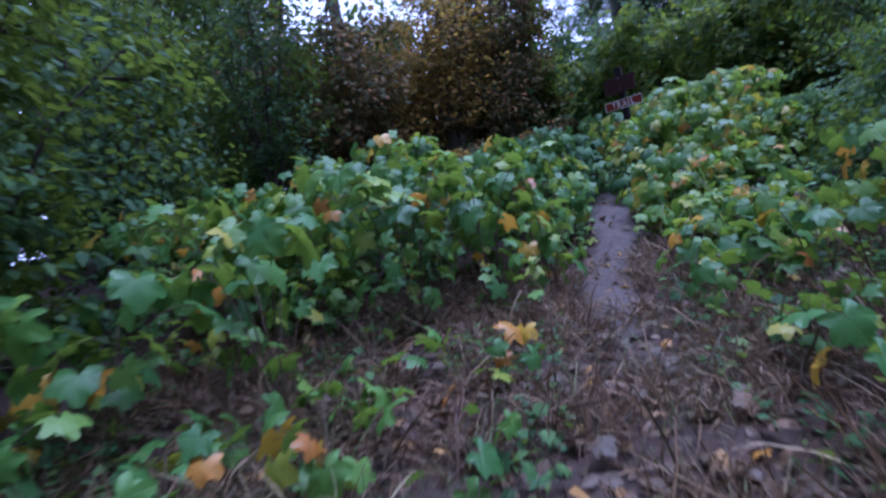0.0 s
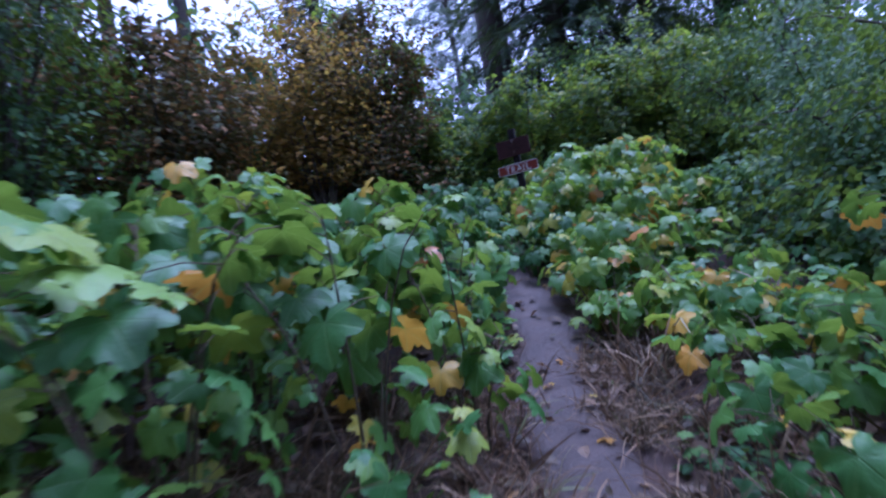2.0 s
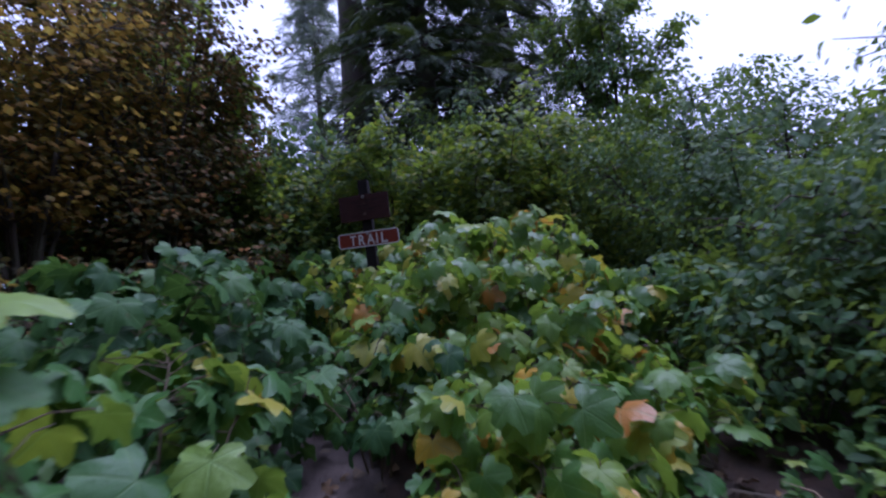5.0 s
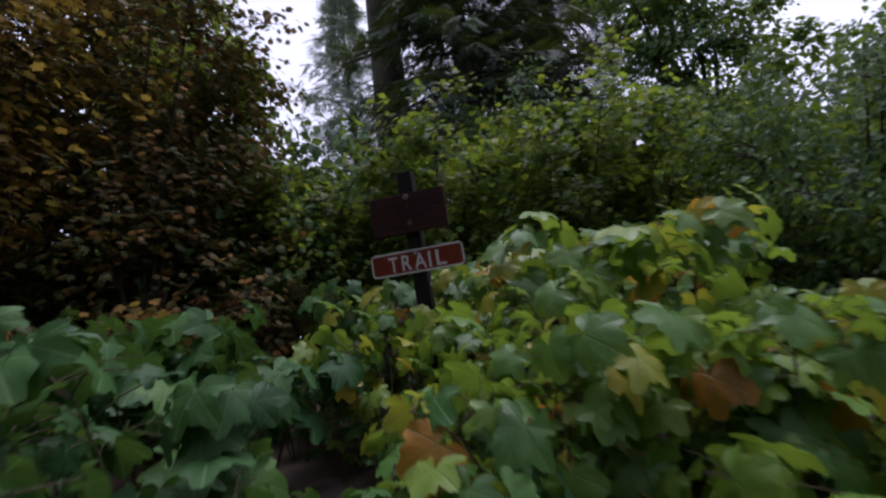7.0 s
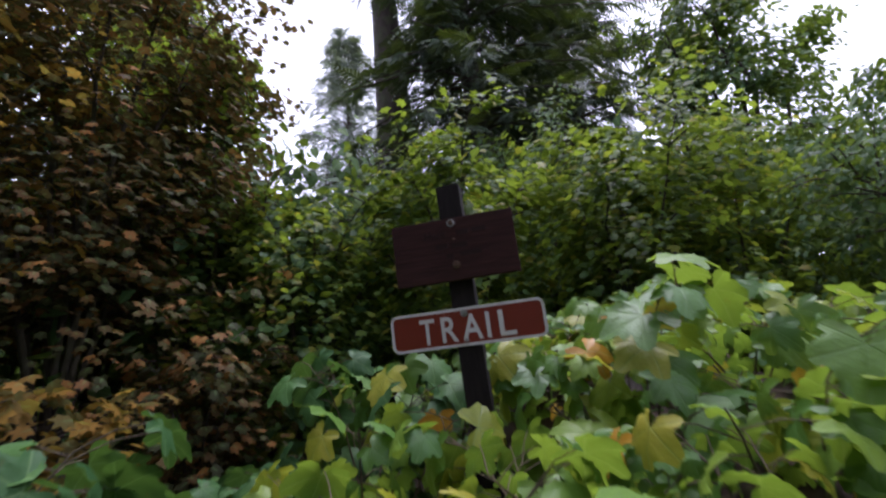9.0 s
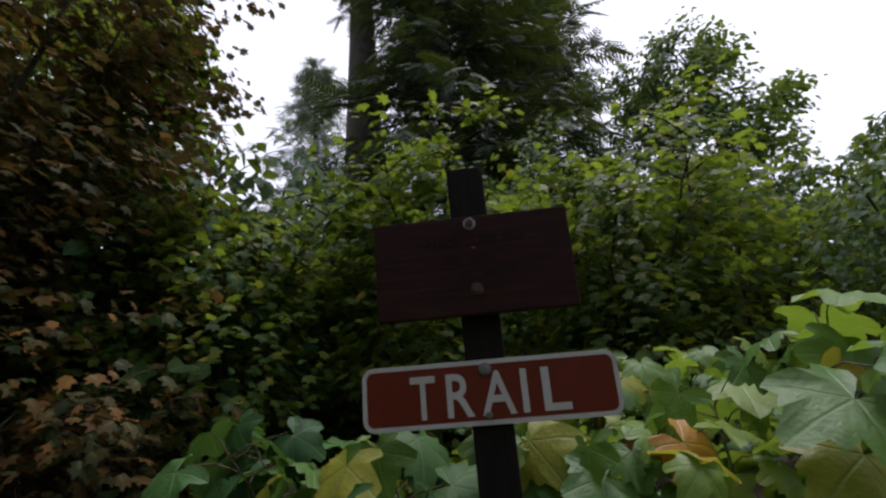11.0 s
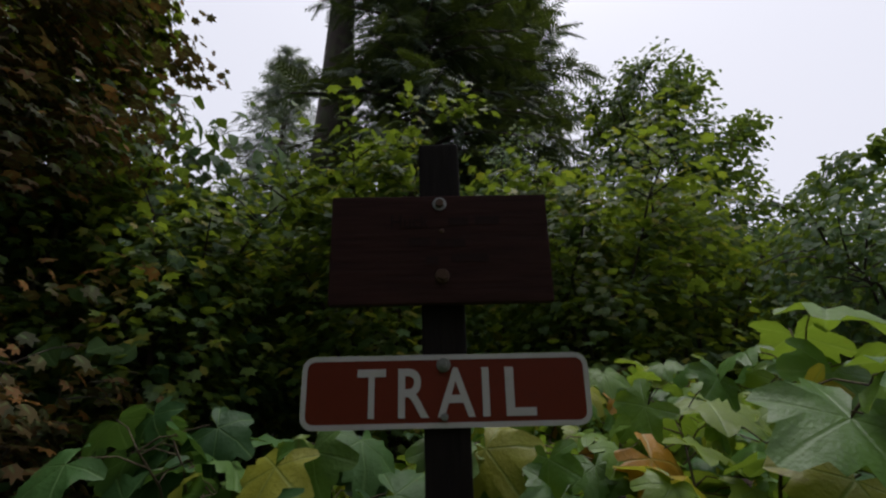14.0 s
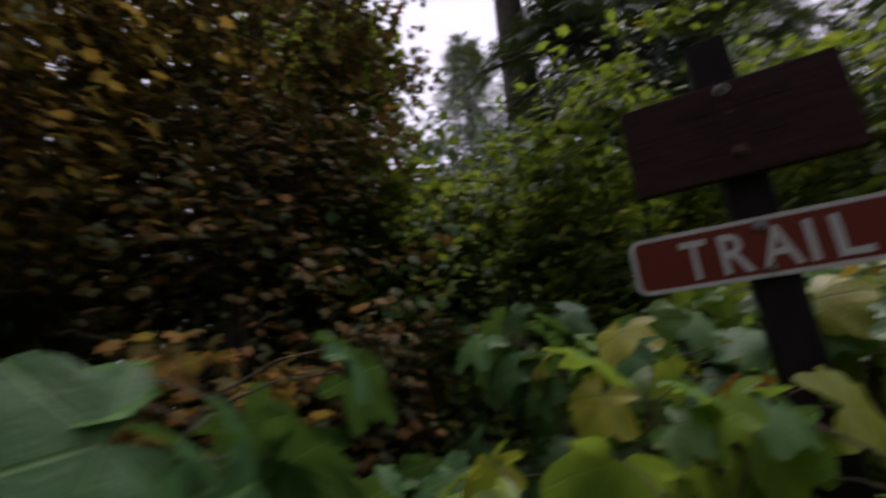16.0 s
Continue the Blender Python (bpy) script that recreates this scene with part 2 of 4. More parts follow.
def empty(name, at, label, category, group="", kind=""):
    ob = new(name)
    ob.location = at
    ob.empty_display_size = 0.1
    return tagged(ob, label, category, group, kind)


def palmate(seed, lobes=5, cut=0.7, tooth=0.05, cup=0.25):
    """A lobed, toothed leaf of about unit span, creased between its veins; base at the origin, tip along +y: verts, faces, uvs."""
    rng = random.Random(seed)
    verts, faces, uvs = [(0, 0.12, 0.0)], [], [(1.0, 0.0)]
    lens = [(0.47 + 0.18 * math.cos(radians(60 * i - 120) * 0.72)) * rng.uniform(0.92, 1.08) for i in range(lobes)]
    bend, skew = rng.uniform(0.0, 0.22), rng.uniform(-0.12, 0.12)

    def point(a, r, vein, wave=0.0):
        x, y = r * math.sin(a), r * math.cos(a)
        lift = 0.055 * (1 - vein) - cup * r * r - bend * max(0.0, y) ** 2 + skew * x + wave
        verts.append((x, y + 0.12, lift))
        uvs.append((vein, r))
        return len(verts) - 1

    def reach(deg):
        k = max(0, min(lobes - 1, round((deg + 120) / 60)))
        s = min(1.0, abs(deg + 120 - 60 * k) / 30)
        return lens[k] * (cut + (1 - cut) * (1 - s) ** 1.15)

    rim = []
    for i in range(31):
        deg = -150 + 10 * i
        s = i % 6
        r = reach(deg) * (1.0 if s == 3 else 1 - tooth * rng.uniform(0.2, 1.6) if i % 2 else 1 + tooth * rng.uniform(0.2, 1.0))
        if i in (0, 30):
            r *= 0.62
        rim.append(point(radians(deg), r, 1.0 if s == 3 else 0.0 if s == 0 else 0.45 if s in (2, 4) else 0.15, rng.gauss(0, 0.022)))
    mid = [point(radians(-150 + 30 * i), 0.55 * reach(-150 + 30 * i), 1.0 if i % 2 else 0.0) for i in range(11)]
    for i in range(10):
        faces.append((0, mid[i + 1], mid[i]))
        a = rim[3 * i:3 * i + 4]
        faces += [(mid[i], a[1], a[0]), (mid[i], mid[i + 1], a[1]), (mid[i + 1], a[2], a[1]), (mid[i + 1], a[3], a[2])]
    return np.array(verts), np.array(faces), np.array(uvs)


def ovate(seed, wide=0.3, cup=0.2):
    """A plain pointed leaf, folded along its midrib."""
    v = [(0, 0, 0), (0, 0.5, -cup * 0.2), (0, 1, -cup)]
    v += [(-wide, 0.38, 0.07), (-wide * 0.8, 0.70, 0.02 - cup * 0.5), (wide, 0.38, 0.07), (wide * 0.8, 0.70, 0.02 - cup * 0.5)]
    f = [(0, 1, 3), (1, 4, 3), (1, 2, 4), (0, 5, 1), (1, 5, 6), (1, 6, 2)]
    u = [(1, 0), (1, 0.5), (1, 1), (0, 0.4), (0, 0.7), (0, 0.4), (0, 0.7)]
    return np.array(v, float), np.array(f), np.array(u, float)


def small_maple(seed):
    """A light lobed leaf for the shrubs further off."""
    rng = random.Random(seed)
    v, f, u = [(0, 0, 0), (0, 0.42, 0.0)], [], [(1, 0), (1, 0.4)]
    for i in range(11):
        a = radians(-140 + 280 * i / 10)
        r = (0.52 if i % 2 == 0 else 0.33) * rng.uniform(0.9, 1.1) * (1.15 if i in (4, 6) else 1.0)
        v.append((r * math.sin(a), 0.42 + r * math.cos(a), -0.25 * r * r + 0.04 * (i % 2)))
        u.append((0.6 if i % 2 == 0 else 0.0, r))
    f = [(1, i + 1, i) for i in range(2, 12)] + [(1, 2, 0), (1, 0, 12)]
    return np.array(v), np.array(f), np.array(u)


def spray(seed, pairs=9, droop=0.5, length=0.34):
    """A flat conifer spray: a midrib with narrow side shoots, unit long along +y."""
    rng = random.Random(seed)
    v, f, u = [], [], []

    def shoot(x0, y0, x1, y1, w):
        dx, dy = x1 - x0, y1 - y0
        l = math.hypot(dx, dy)
        ox, oy = -dy / l * w, dx / l * w
        b = len(v)
        for x, y in ((x0, y0), (x0 + dx * 0.45 + ox, y0 + dy * 0.45 + oy), (x1, y1), (x0 + dx * 0.45 - ox, y0 + dy * 0.45 - oy)):
            v.append((x, y, -droop * (y * y * 0.5 + abs(x) * 0.6)))
            u.append((0, y))
        f.extend([(b, b + 1, b + 2), (b, b + 2, b + 3)])

    shoot(0, 0, 0, 1, 0.03)
    for i in range(pairs):
        y = (i + 0.6) / (pairs + 0.6)
        l = length * (1 - y * 0.75) * rng.uniform(0.75, 1.15)
        for s in (-1, 1):
            shoot(0, y, s * l, y + l * rng.uniform(0.55, 0.9), 0.032)
    return np.array(v), np.array(f), np.array(u)


def turn_to(normal, tip):
    """Columns x, y, z of frames whose z is near normal and whose y is near tip; arrays of rows."""
    n = normal / np.linalg.norm(normal, axis=1, keepdims=True)
    y = tip - n * np.sum(tip * n, axis=1, keepdims=True)
    y /= np.linalg.norm(y, axis=1, keepdims=True) + 1e-9
    return np.stack([np.cross(y, n), y, n], axis=2)


def joined(name, blades, places, frames, sizes, material, smooth=True):
    """Many blades in one mesh: each takes one of the given shapes in turn."""
    vs, fs, us, base = [], [], [], 0
    for k, (v, f, u) in enumerate(blades):
        pick = np.arange(k, len(places), len(blades))
        if not len(pick):
            continue
        w = np.einsum("nij,vj->nvi", frames[pick], v) * sizes[pick][:, None, None] + places[pick][:, None, :]
        vs.append(w.reshape(-1, 3))
        fs.append((f[None] + (np.arange(len(pick)) * len(v))[:, None, None] + base).reshape(-1, 3))
        us.append(np.tile(u, (len(pick), 1)))
        base += len(pick) * len(v)
    return mesh_of(name, np.concatenate(vs), np.concatenate(fs), material, np.concatenate(us), smooth)


def tube(points, radii, sides=6):
    """Verts and quads of a tapered tube through points."""
    pts = np.asarray(points, float)
    rad = np.asarray(radii, float)
    d = np.gradient(pts, axis=0)
    d /= np.linalg.norm(d, axis=1, keepdims=True) + 1e-9
    ref = np.where(np.abs(d[:, 2:3]) > 0.9, [[1.0, 0, 0]], [[0, 0, 1.0]])
    a = np.cross(d, ref)
    a /= np.linalg.norm(a, axis=1, keepdims=True) + 1e-9
    b = np.cross(d, a)
    t = np.linspace(0, 2 * math.pi, sides, endpoint=False)
    ring = a[:, None] * np.cos(t)[None, :, None] + b[:, None] * np.sin(t)[None, :, None]
    v = (pts[:, None] + ring * rad[:, None, None]).reshape(-1, 3)
    q = []
    for i in range(len(pts) - 1):
        for j in range(sides):
            k = (j + 1) % sides
            q.append((i * sides + j, i * sides + k, (i + 1) * sides + k, (i + 1) * sides + j))
    return v, np.array(q)


def tubes_mesh(name, list_of_tubes, material):
    vs, qs, base = [], [], 0
    for v, q in list_of_tubes:
        vs.append(v)
        qs.append(q + base)
        base += len(v)
    return mesh_of(name, np.concatenate(vs), np.concatenate(qs), material, smooth=True)


# ---- the lie of the land ----
GROUND_Y = (-300, -40, -8, 0, 3.2, 4.5, 5.1, 6.0, 6.8, 7.4, 8.1, 12, 20, 60, 300)
GROUND_Z = (-6, -4, -0.7, -0.05, 0.38, 0.58, 0.84, 1.15, 1.43, 1.55, 1.64, 2.3, 3.0, 4.5, 8)
TRAIL = ((0.0, -6.0), (0.15, -2.0), (0.32, 0.0), (0.62, 1.5), (1.08, 3.1), (1.45, 4.25), (1.9, 4.95), (2.12, 5.7), (2.35, 6.5), (2.72, 7.35), (2.75, 8.2))


def ground_z(x, y):
    z = float(np.interp(y, GROUND_Y, GROUND_Z)) + 0.06 * noise.noise((x * 0.6, y * 0.6, 3.1)) + 0.025 * noise.noise((x * 2.1, y * 2.1, 7.7))
    away = max(0.0, min(1.0, (abs(x - trail_x(y)) - 0.3) / 1.2))
    return z + 0.10 * away + bank_z(x, y)


def soft_step(t):
    t = max(0.0, min(1.0, t))
    return t * t * (3 - 2 * t)


def bank_z(x, y):
    """The bank that rises beside the sign, where the trail climbs on."""
    return 0.85 * soft_step((x - 3.75) / 0.85) * soft_step((y - 6.7) / 1.2) * (1 - soft_step((y - 8.9) / 1.1)) * (1 - soft_step((x - 5.6) / 1.2))


def trail_x(y):
    return float(np.interp(y, [p[1] for p in TRAIL], [p[0] for p in TRAIL]))


def build_ground():
    xs = np.concatenate([np.linspace(-300, -14, 12), np.linspace(-12, 16, 113), np.linspace(20, 300, 12)])
    ys = np.concatenate([np.linspace(-300, -9, 12), np.linspace(-7, 20, 109), np.linspace(24, 300, 12)])
    verts = [(x, y, ground_z(x, y)) for y in ys for x in xs]
    w = len(xs)
    faces = [(j * w + i, j * w + i + 1, (j + 1) * w + i + 1, (j + 1) * w + i) for j in range(len(ys) - 1) for i in range(w - 1)]
    tagged(new("ground", mesh_of("ground", verts, faces, SOIL, smooth=True)), "dark damp forest soil rising uphill under the bushes", "ground", kind="structure")
    rows, cols = 130, 13
    verts, faces = [], []
    for j in range(rows):
        y = 2.75 + 5.4 * j / (rows - 1)
        xc = trail_x(y)
        width = 0.10 + 0.19 * min(1.0, max(0.0, (y - 2.8) / 0.8))
        left = width + 0.10 * noise.noise((0.3, y * 1.7, 0)) + 0.05 * noise.noise((0.3, y * 6, 0))
        right = width + 0.10 * noise.noise((9.3, y * 1.7, 0)) + 0.05 * noise.noise((9.3, y * 6, 0))
        for i in range(cols):
            s = -1 + 2 * i / (cols - 1)
            x = xc + s * (left if s < 0 else right)
            lump = 0.018 * noise.noise((x * 6, y * 6, 1)) + 0.010 * noise.noise((x * 17, y * 17, 4))
            verts.append((x, y, ground_z(x, y) + 0.020 * (1 - abs(s) ** 3) - 0.012 * abs(s) ** 8 + lump * (1 - s * s)))
    faces = [(j * cols + i, j * cols + i + 1, (j + 1) * cols + i + 1, (j + 1) * cols + i) for j in range(rows - 1) for i in range(cols - 1)]
    tagged(new("trail", mesh_of("trail", verts, faces, MUD, smooth=True)), "narrow bare footpath of packed damp grey-brown mud", "path", kind="structure")
    verts, faces = [], []
    for j in range(24):
        t = j / 23
        xc, yc = 4.4 + 0.9 * t, 8.05 + 0.3 * t
        for i in range(7):
            k = -1 + i / 3
            x, y = xc - 0.30 * k * 0.2, yc + k * (0.15 + 0.04 * noise.noise((t * 9, k, 2.0)))
            verts.append((x, y, ground_z(x, y) + 0.022 - 0.016 * k * k + 0.012 * noise.noise((x * 8, y * 8, 5))))
    faces = [(j * 7 + i, j * 7 + i + 1, (j + 1) * 7 + i + 1, (j + 1) * 7 + i) for j in range(23) for i in range(6)]
    tagged(new("trail_upper", mesh_of("trail_upper", verts, faces, MUD, smooth=True)), "bare mud of the trail climbing on behind the bushes", "path", kind="structure")


build_ground()

# ---- plants ----
LEAF_SHAPES = [palmate(s, cut=0.74 + 0.05 * (s % 3), tooth=0.085, cup=0.22 + 0.17 * (s % 4)) for s in range(8)]
LEAF_MESHES = [mesh_of("leaf", v, f, BERRY, u, True) for v, f, u in LEAF_SHAPES]
SHADED_MESHES = [mesh_of("leaf", v, f, SHADED_BERRY, u, True) for v, f, u in LEAF_SHAPES]
BRIGHT_MESHES = [mesh_of("leaf", v, f, BRIGHT_BERRY, u, True) for v, f, u in LEAF_SHAPES]
YELLOW_MESHES = [mesh_of("leaf", v, f, BERRY_YELLOW, u, True) for v, f, u in LEAF_SHAPES[:4]]
MAPLE_SHAPES = [small_maple(s) for s in range(5)]
MAPLE_MESHES = [mesh_of("leaf", v, f, MAPLE, u, True) for v, f, u in MAPLE_SHAPES]
AMBER_MESHES = [mesh_of("leaf", v, f, AMBER, u, True) for v, f, u in MAPLE_SHAPES]
RUSSET_MESHES = [mesh_of("leaf", v, f, RUSSET, u, True) for v, f, u in MAPLE_SHAPES]
OVATE_SHAPES = [ovate(s, 0.24 + 0.04 * s, 0.1 + 0.08 * s) for s in range(4)]
SHADED_OVATE_MESHES = [mesh_of("leaf", v, f, SHADED_HEDGE, u, True) for v, f, u in OVATE_SHAPES]
OVATE_MESHES = [mesh_of("leaf", v, f, HEDGE, u, True) for v, f, u in OVATE_SHAPES]
SPRAY_SHAPES = [spray(s, 8, 0.35 + 0.15 * s) for s in range(4)]
FAR_SPRAYS = [spray(s, 4, 0.35 + 0.15 * s, 0.44) for s in range(4)]
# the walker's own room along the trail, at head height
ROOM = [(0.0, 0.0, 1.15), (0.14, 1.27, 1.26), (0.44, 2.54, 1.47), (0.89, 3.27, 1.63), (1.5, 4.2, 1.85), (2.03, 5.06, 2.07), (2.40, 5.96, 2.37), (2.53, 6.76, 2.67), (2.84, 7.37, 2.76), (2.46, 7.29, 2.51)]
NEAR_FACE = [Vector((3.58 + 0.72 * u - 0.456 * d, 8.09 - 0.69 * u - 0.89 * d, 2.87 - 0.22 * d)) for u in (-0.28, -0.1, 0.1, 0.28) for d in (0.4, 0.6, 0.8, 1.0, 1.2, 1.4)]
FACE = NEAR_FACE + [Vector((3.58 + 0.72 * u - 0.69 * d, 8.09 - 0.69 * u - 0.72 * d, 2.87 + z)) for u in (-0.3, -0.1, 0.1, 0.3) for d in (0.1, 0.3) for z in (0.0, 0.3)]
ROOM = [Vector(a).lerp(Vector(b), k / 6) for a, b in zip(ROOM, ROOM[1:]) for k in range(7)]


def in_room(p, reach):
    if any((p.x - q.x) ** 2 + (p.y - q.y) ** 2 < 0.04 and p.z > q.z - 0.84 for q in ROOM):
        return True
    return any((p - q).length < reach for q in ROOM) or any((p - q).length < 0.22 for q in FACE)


def leaf_frame(rng, out, up=0.8, tilt=0.45):
    n = Vector((out.x * 0.62 + rng.gauss(0, tilt), out.y * 0.62 + rng.gauss(0, tilt), up))
    tip = Vector((out.x + rng.gauss(0, 0.5), out.y + rng.gauss(0, 0.5), -0.5 + rng.gauss(0, 0.3)))
    n.normalize()
    y = (tip - n * tip.dot(n)).normalized()
    x = y.cross(n)
    return Matrix((x, y, n)).transposed()


def berry_bush(x, y, high, stems=5, leaves=110, size=0.17, yellow=0.06, wide=0.42, seed=0, label="", reach=0.36, single=26, bright=False, shaded=False):
    """A broad-leaved berry bush: arching canes, leaves on stalks; the first ones are single parts, the rest joined."""
    rng = random.Random(seed * 71 + 5)
    base = Vector((x, y, ground_z(x, y) - 0.01))
    bush = empty("berry_bush", base, label or "green berry bush with broad lobed leaves beside the trail", "bush", "berry bushes along the trail")
    per = max(1, leaves // stems)
    spots = []
    for s in range(stems):
        a = 2 * math.pi * (s + rng.random() * 0.7) / stems
        out = Vector((math.cos(a), math.sin(a), 0))
        top = high * rng.uniform(0.72, 1.0)
        far = wide * rng.uniform(0.5, 1.1)
        pts = [Vector((0.05 * out.x, 0.05 * out.y, 0)) + out * far * (k / 5) ** 1.5 + Vector((0, 0, top * (1 - (1 - k / 5) ** 1.5) * 0.96)) for k in range(6)]
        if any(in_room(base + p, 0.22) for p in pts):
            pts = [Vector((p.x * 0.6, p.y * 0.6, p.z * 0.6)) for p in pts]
        stalks = [tube(pts, [0.0065 - 0.0008 * k for k in range(6)], 5)]
        for j in range(per):
            k = 1.0 - 0.90 * ((j + rng.random()) / per) ** 1.9
            i = min(4, int(k * 5))
            at = pts[i].lerp(pts[i + 1], k * 5 - i)
            b = a + rng.gauss(0, 1.3) + (math.pi if rng.random() < 0.2 else 0)
            side = Vector((math.cos(b), math.sin(b), 0))
            end = at + side * rng.uniform(0.05, 0.22) + Vector((0, 0, rng.uniform(0.0, 0.10)))
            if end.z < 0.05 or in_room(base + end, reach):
                continue
            if k > 0.5:
                stalks.append(tube([at, (at + end) / 2 + Vector((0, 0, 0.015)), end], [0.0025, 0.002, 0.0018], 4))
            d = 1.12 * size * rng.uniform(0.55, 1.15) * (0.8 if k < 0.5 else 1.0)
            old = rng.random() < yellow * (1.6 if k < 0.7 else 0.7)
            spots.append((k, end, leaf_frame(rng, side, 0.62, 0.40), d, old, rng.randrange(8)))
        child("cane", tubes_mesh("cane", stalks, STEM), bush)
    spots.sort(key=lambda q: -q[0])
    for k, end, turn, d, old, pick in spots[:single] + [q for q in spots[single:] if q[4]][:4]:
        me = YELLOW_MESHES[pick % 4] if old else (BRIGHT_MESHES if bright else SHADED_MESHES if shaded else LEAF_MESHES)[pick]
        child("leaf", me, bush, m=Matrix.Translation(end) @ turn.to_4x4() @ Matrix.Diagonal((d, d, d, 1)))
    rest = [q for q in spots[single:] if not q[4]]
    if rest:
        child("foliage", joined("foliage", LEAF_SHAPES, np.array([tuple(q[1]) for q in rest]), np.array([np.array(q[2]) for q in rest]), np.array([q[3] for q in rest]), BRIGHT_BERRY if bright else SHADED_BERRY if shaded else BERRY), bush, kind="stuff")
    return bush


def woody_shrub(name, x, y, high, spread, shapes, meshes, material, leaves, size, seed, label, category="shrub", singles=60, limbs=9, low=0.12, fill=0.55, lean=(0, 0), thick=0.03, face=(0, -1), group=""):
    """A many-stemmed shrub or small broadleaf tree: limbs that fork, and leaves on their twigs."""
    rng = random.Random(seed * 131 + 7)
    base = Vector((x, y, ground_z(x, y) - 0.02))
    thing = empty(name, base, label, category, group)
    tips = []
    for s in range(limbs):
        a = 2 * math.pi * (s + rng.random()) / limbs
        out = Vector((math.cos(a), math.sin(a), 0))
        top, far = high * rng.uniform(0.55, 1.0), spread * rng.uniform(0.35, 1.0)
        pts = []
        for k in range(8):
            t = k / 7
            pts.append(out * far * t ** 1.3 + Vector((lean[0] * t, lean[1] * t, top * (1 - (1 - t) ** 1.35)))
                       + Vector((rng.gauss(0, 0.05), rng.gauss(0, 0.05), 0)) * high * 0.25 * t)
        woods = [tube(pts, [thick * (1 - 0.85 * k / 7) for k in range(8)], 7)]
        for k in range(2, 8):
            for b in range(3):
                c = a + rng.gauss(0, 1.3)
                l = spread * rng.uniform(0.18, 0.5)
                end = pts[k] + Vector((math.cos(c) * l, math.sin(c) * l, l * rng.uniform(-0.25, 0.6)))
                mid = (pts[k] + end) / 2 + Vector((0, 0, l * 0.1))
                woods.append(tube([pts[k], mid, end], [thick * 0.3, thick * 0.2, thick * 0.08], 4))
                tips.append((pts[k], mid, end))
        child("limb", tubes_mesh("limb", woods, TWIG), thing)
    places, normals, ways = [], [], []
    for i in range(leaves):
        if rng.random() < fill:
            t = rng.random()
            w = spread * (0.78 + 0.35 * math.sin(math.pi * min(1, t * 1.05))) * (1 if t < 0.72 else max(0.1, 1 - ((t - 0.72) / 0.34) ** 1.6))
            a = rng.uniform(0, 2 * math.pi)
            w *= 0.82 + 0.42 * noise.noise((math.cos(a) * 1.6 + seed, math.sin(a) * 1.6, t * high * 0.9))
            rr = w * math.sqrt(rng.uniform(0.12, 1.0))
            at = Vector((math.cos(a) * rr + lean[0] * t, math.sin(a) * rr + lean[1] * t, high * t))
            if noise.noise((at.x * 1.5 + seed * 3, at.y * 1.5, at.z * 1.7)) < -0.04:
                continue
        else:
            p, q, r = tips[rng.randrange(len(tips))]
            t = rng.uniform(0.15, 1.08)
            at = p.lerp(q, t * 2) if t < 0.5 else q.lerp(r, t * 2 - 1)
            at = at + Vector((rng.gauss(0, 1), rng.gauss(0, 1), rng.gauss(0, 0.8))) * spread * 0.075
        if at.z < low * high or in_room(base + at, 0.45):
            continue
        o = Vector((at.x, at.y, 0.0))
        o = o.normalized() if o.length > 0.01 else Vector((1, 0, 0))
        places.append(at)
        normals.append((o.x * 0.5 + rng.gauss(0, 0.45), o.y * 0.5 + rng.gauss(0, 0.45), 0.8))
        ways.append((o.x + rng.gauss(0, 0.7), o.y + rng.gauss(0, 0.7), -0.5 + rng.gauss(0, 0.3)))
    order = sorted(range(len(places)), key=lambda i: -(places[i].x * face[0] + places[i].y * face[1]))
    near = set(order[:singles * 3:3])
    P, N, W = np.array([tuple(p) for p in places]), np.array(normals), np.array(ways)
    F = turn_to(N, W)
    S = np.array([size * rng.uniform(0.6, 1.15) for _ in places])
    rest = np.array([i for i in range(len(places)) if i not in near])
    child("foliage", joined("foliage", shapes, P[rest], F[rest], S[rest], material), thing, kind="stuff")
    for i in near:
        m = Matrix.Translation(P[i]) @ Matrix(F[i].tolist()).to_4x4() @ Matrix.Diagonal((S[i], S[i], S[i], 1))
        child("leaf", meshes[i % len(meshes)], thing, m=m)
    return thing


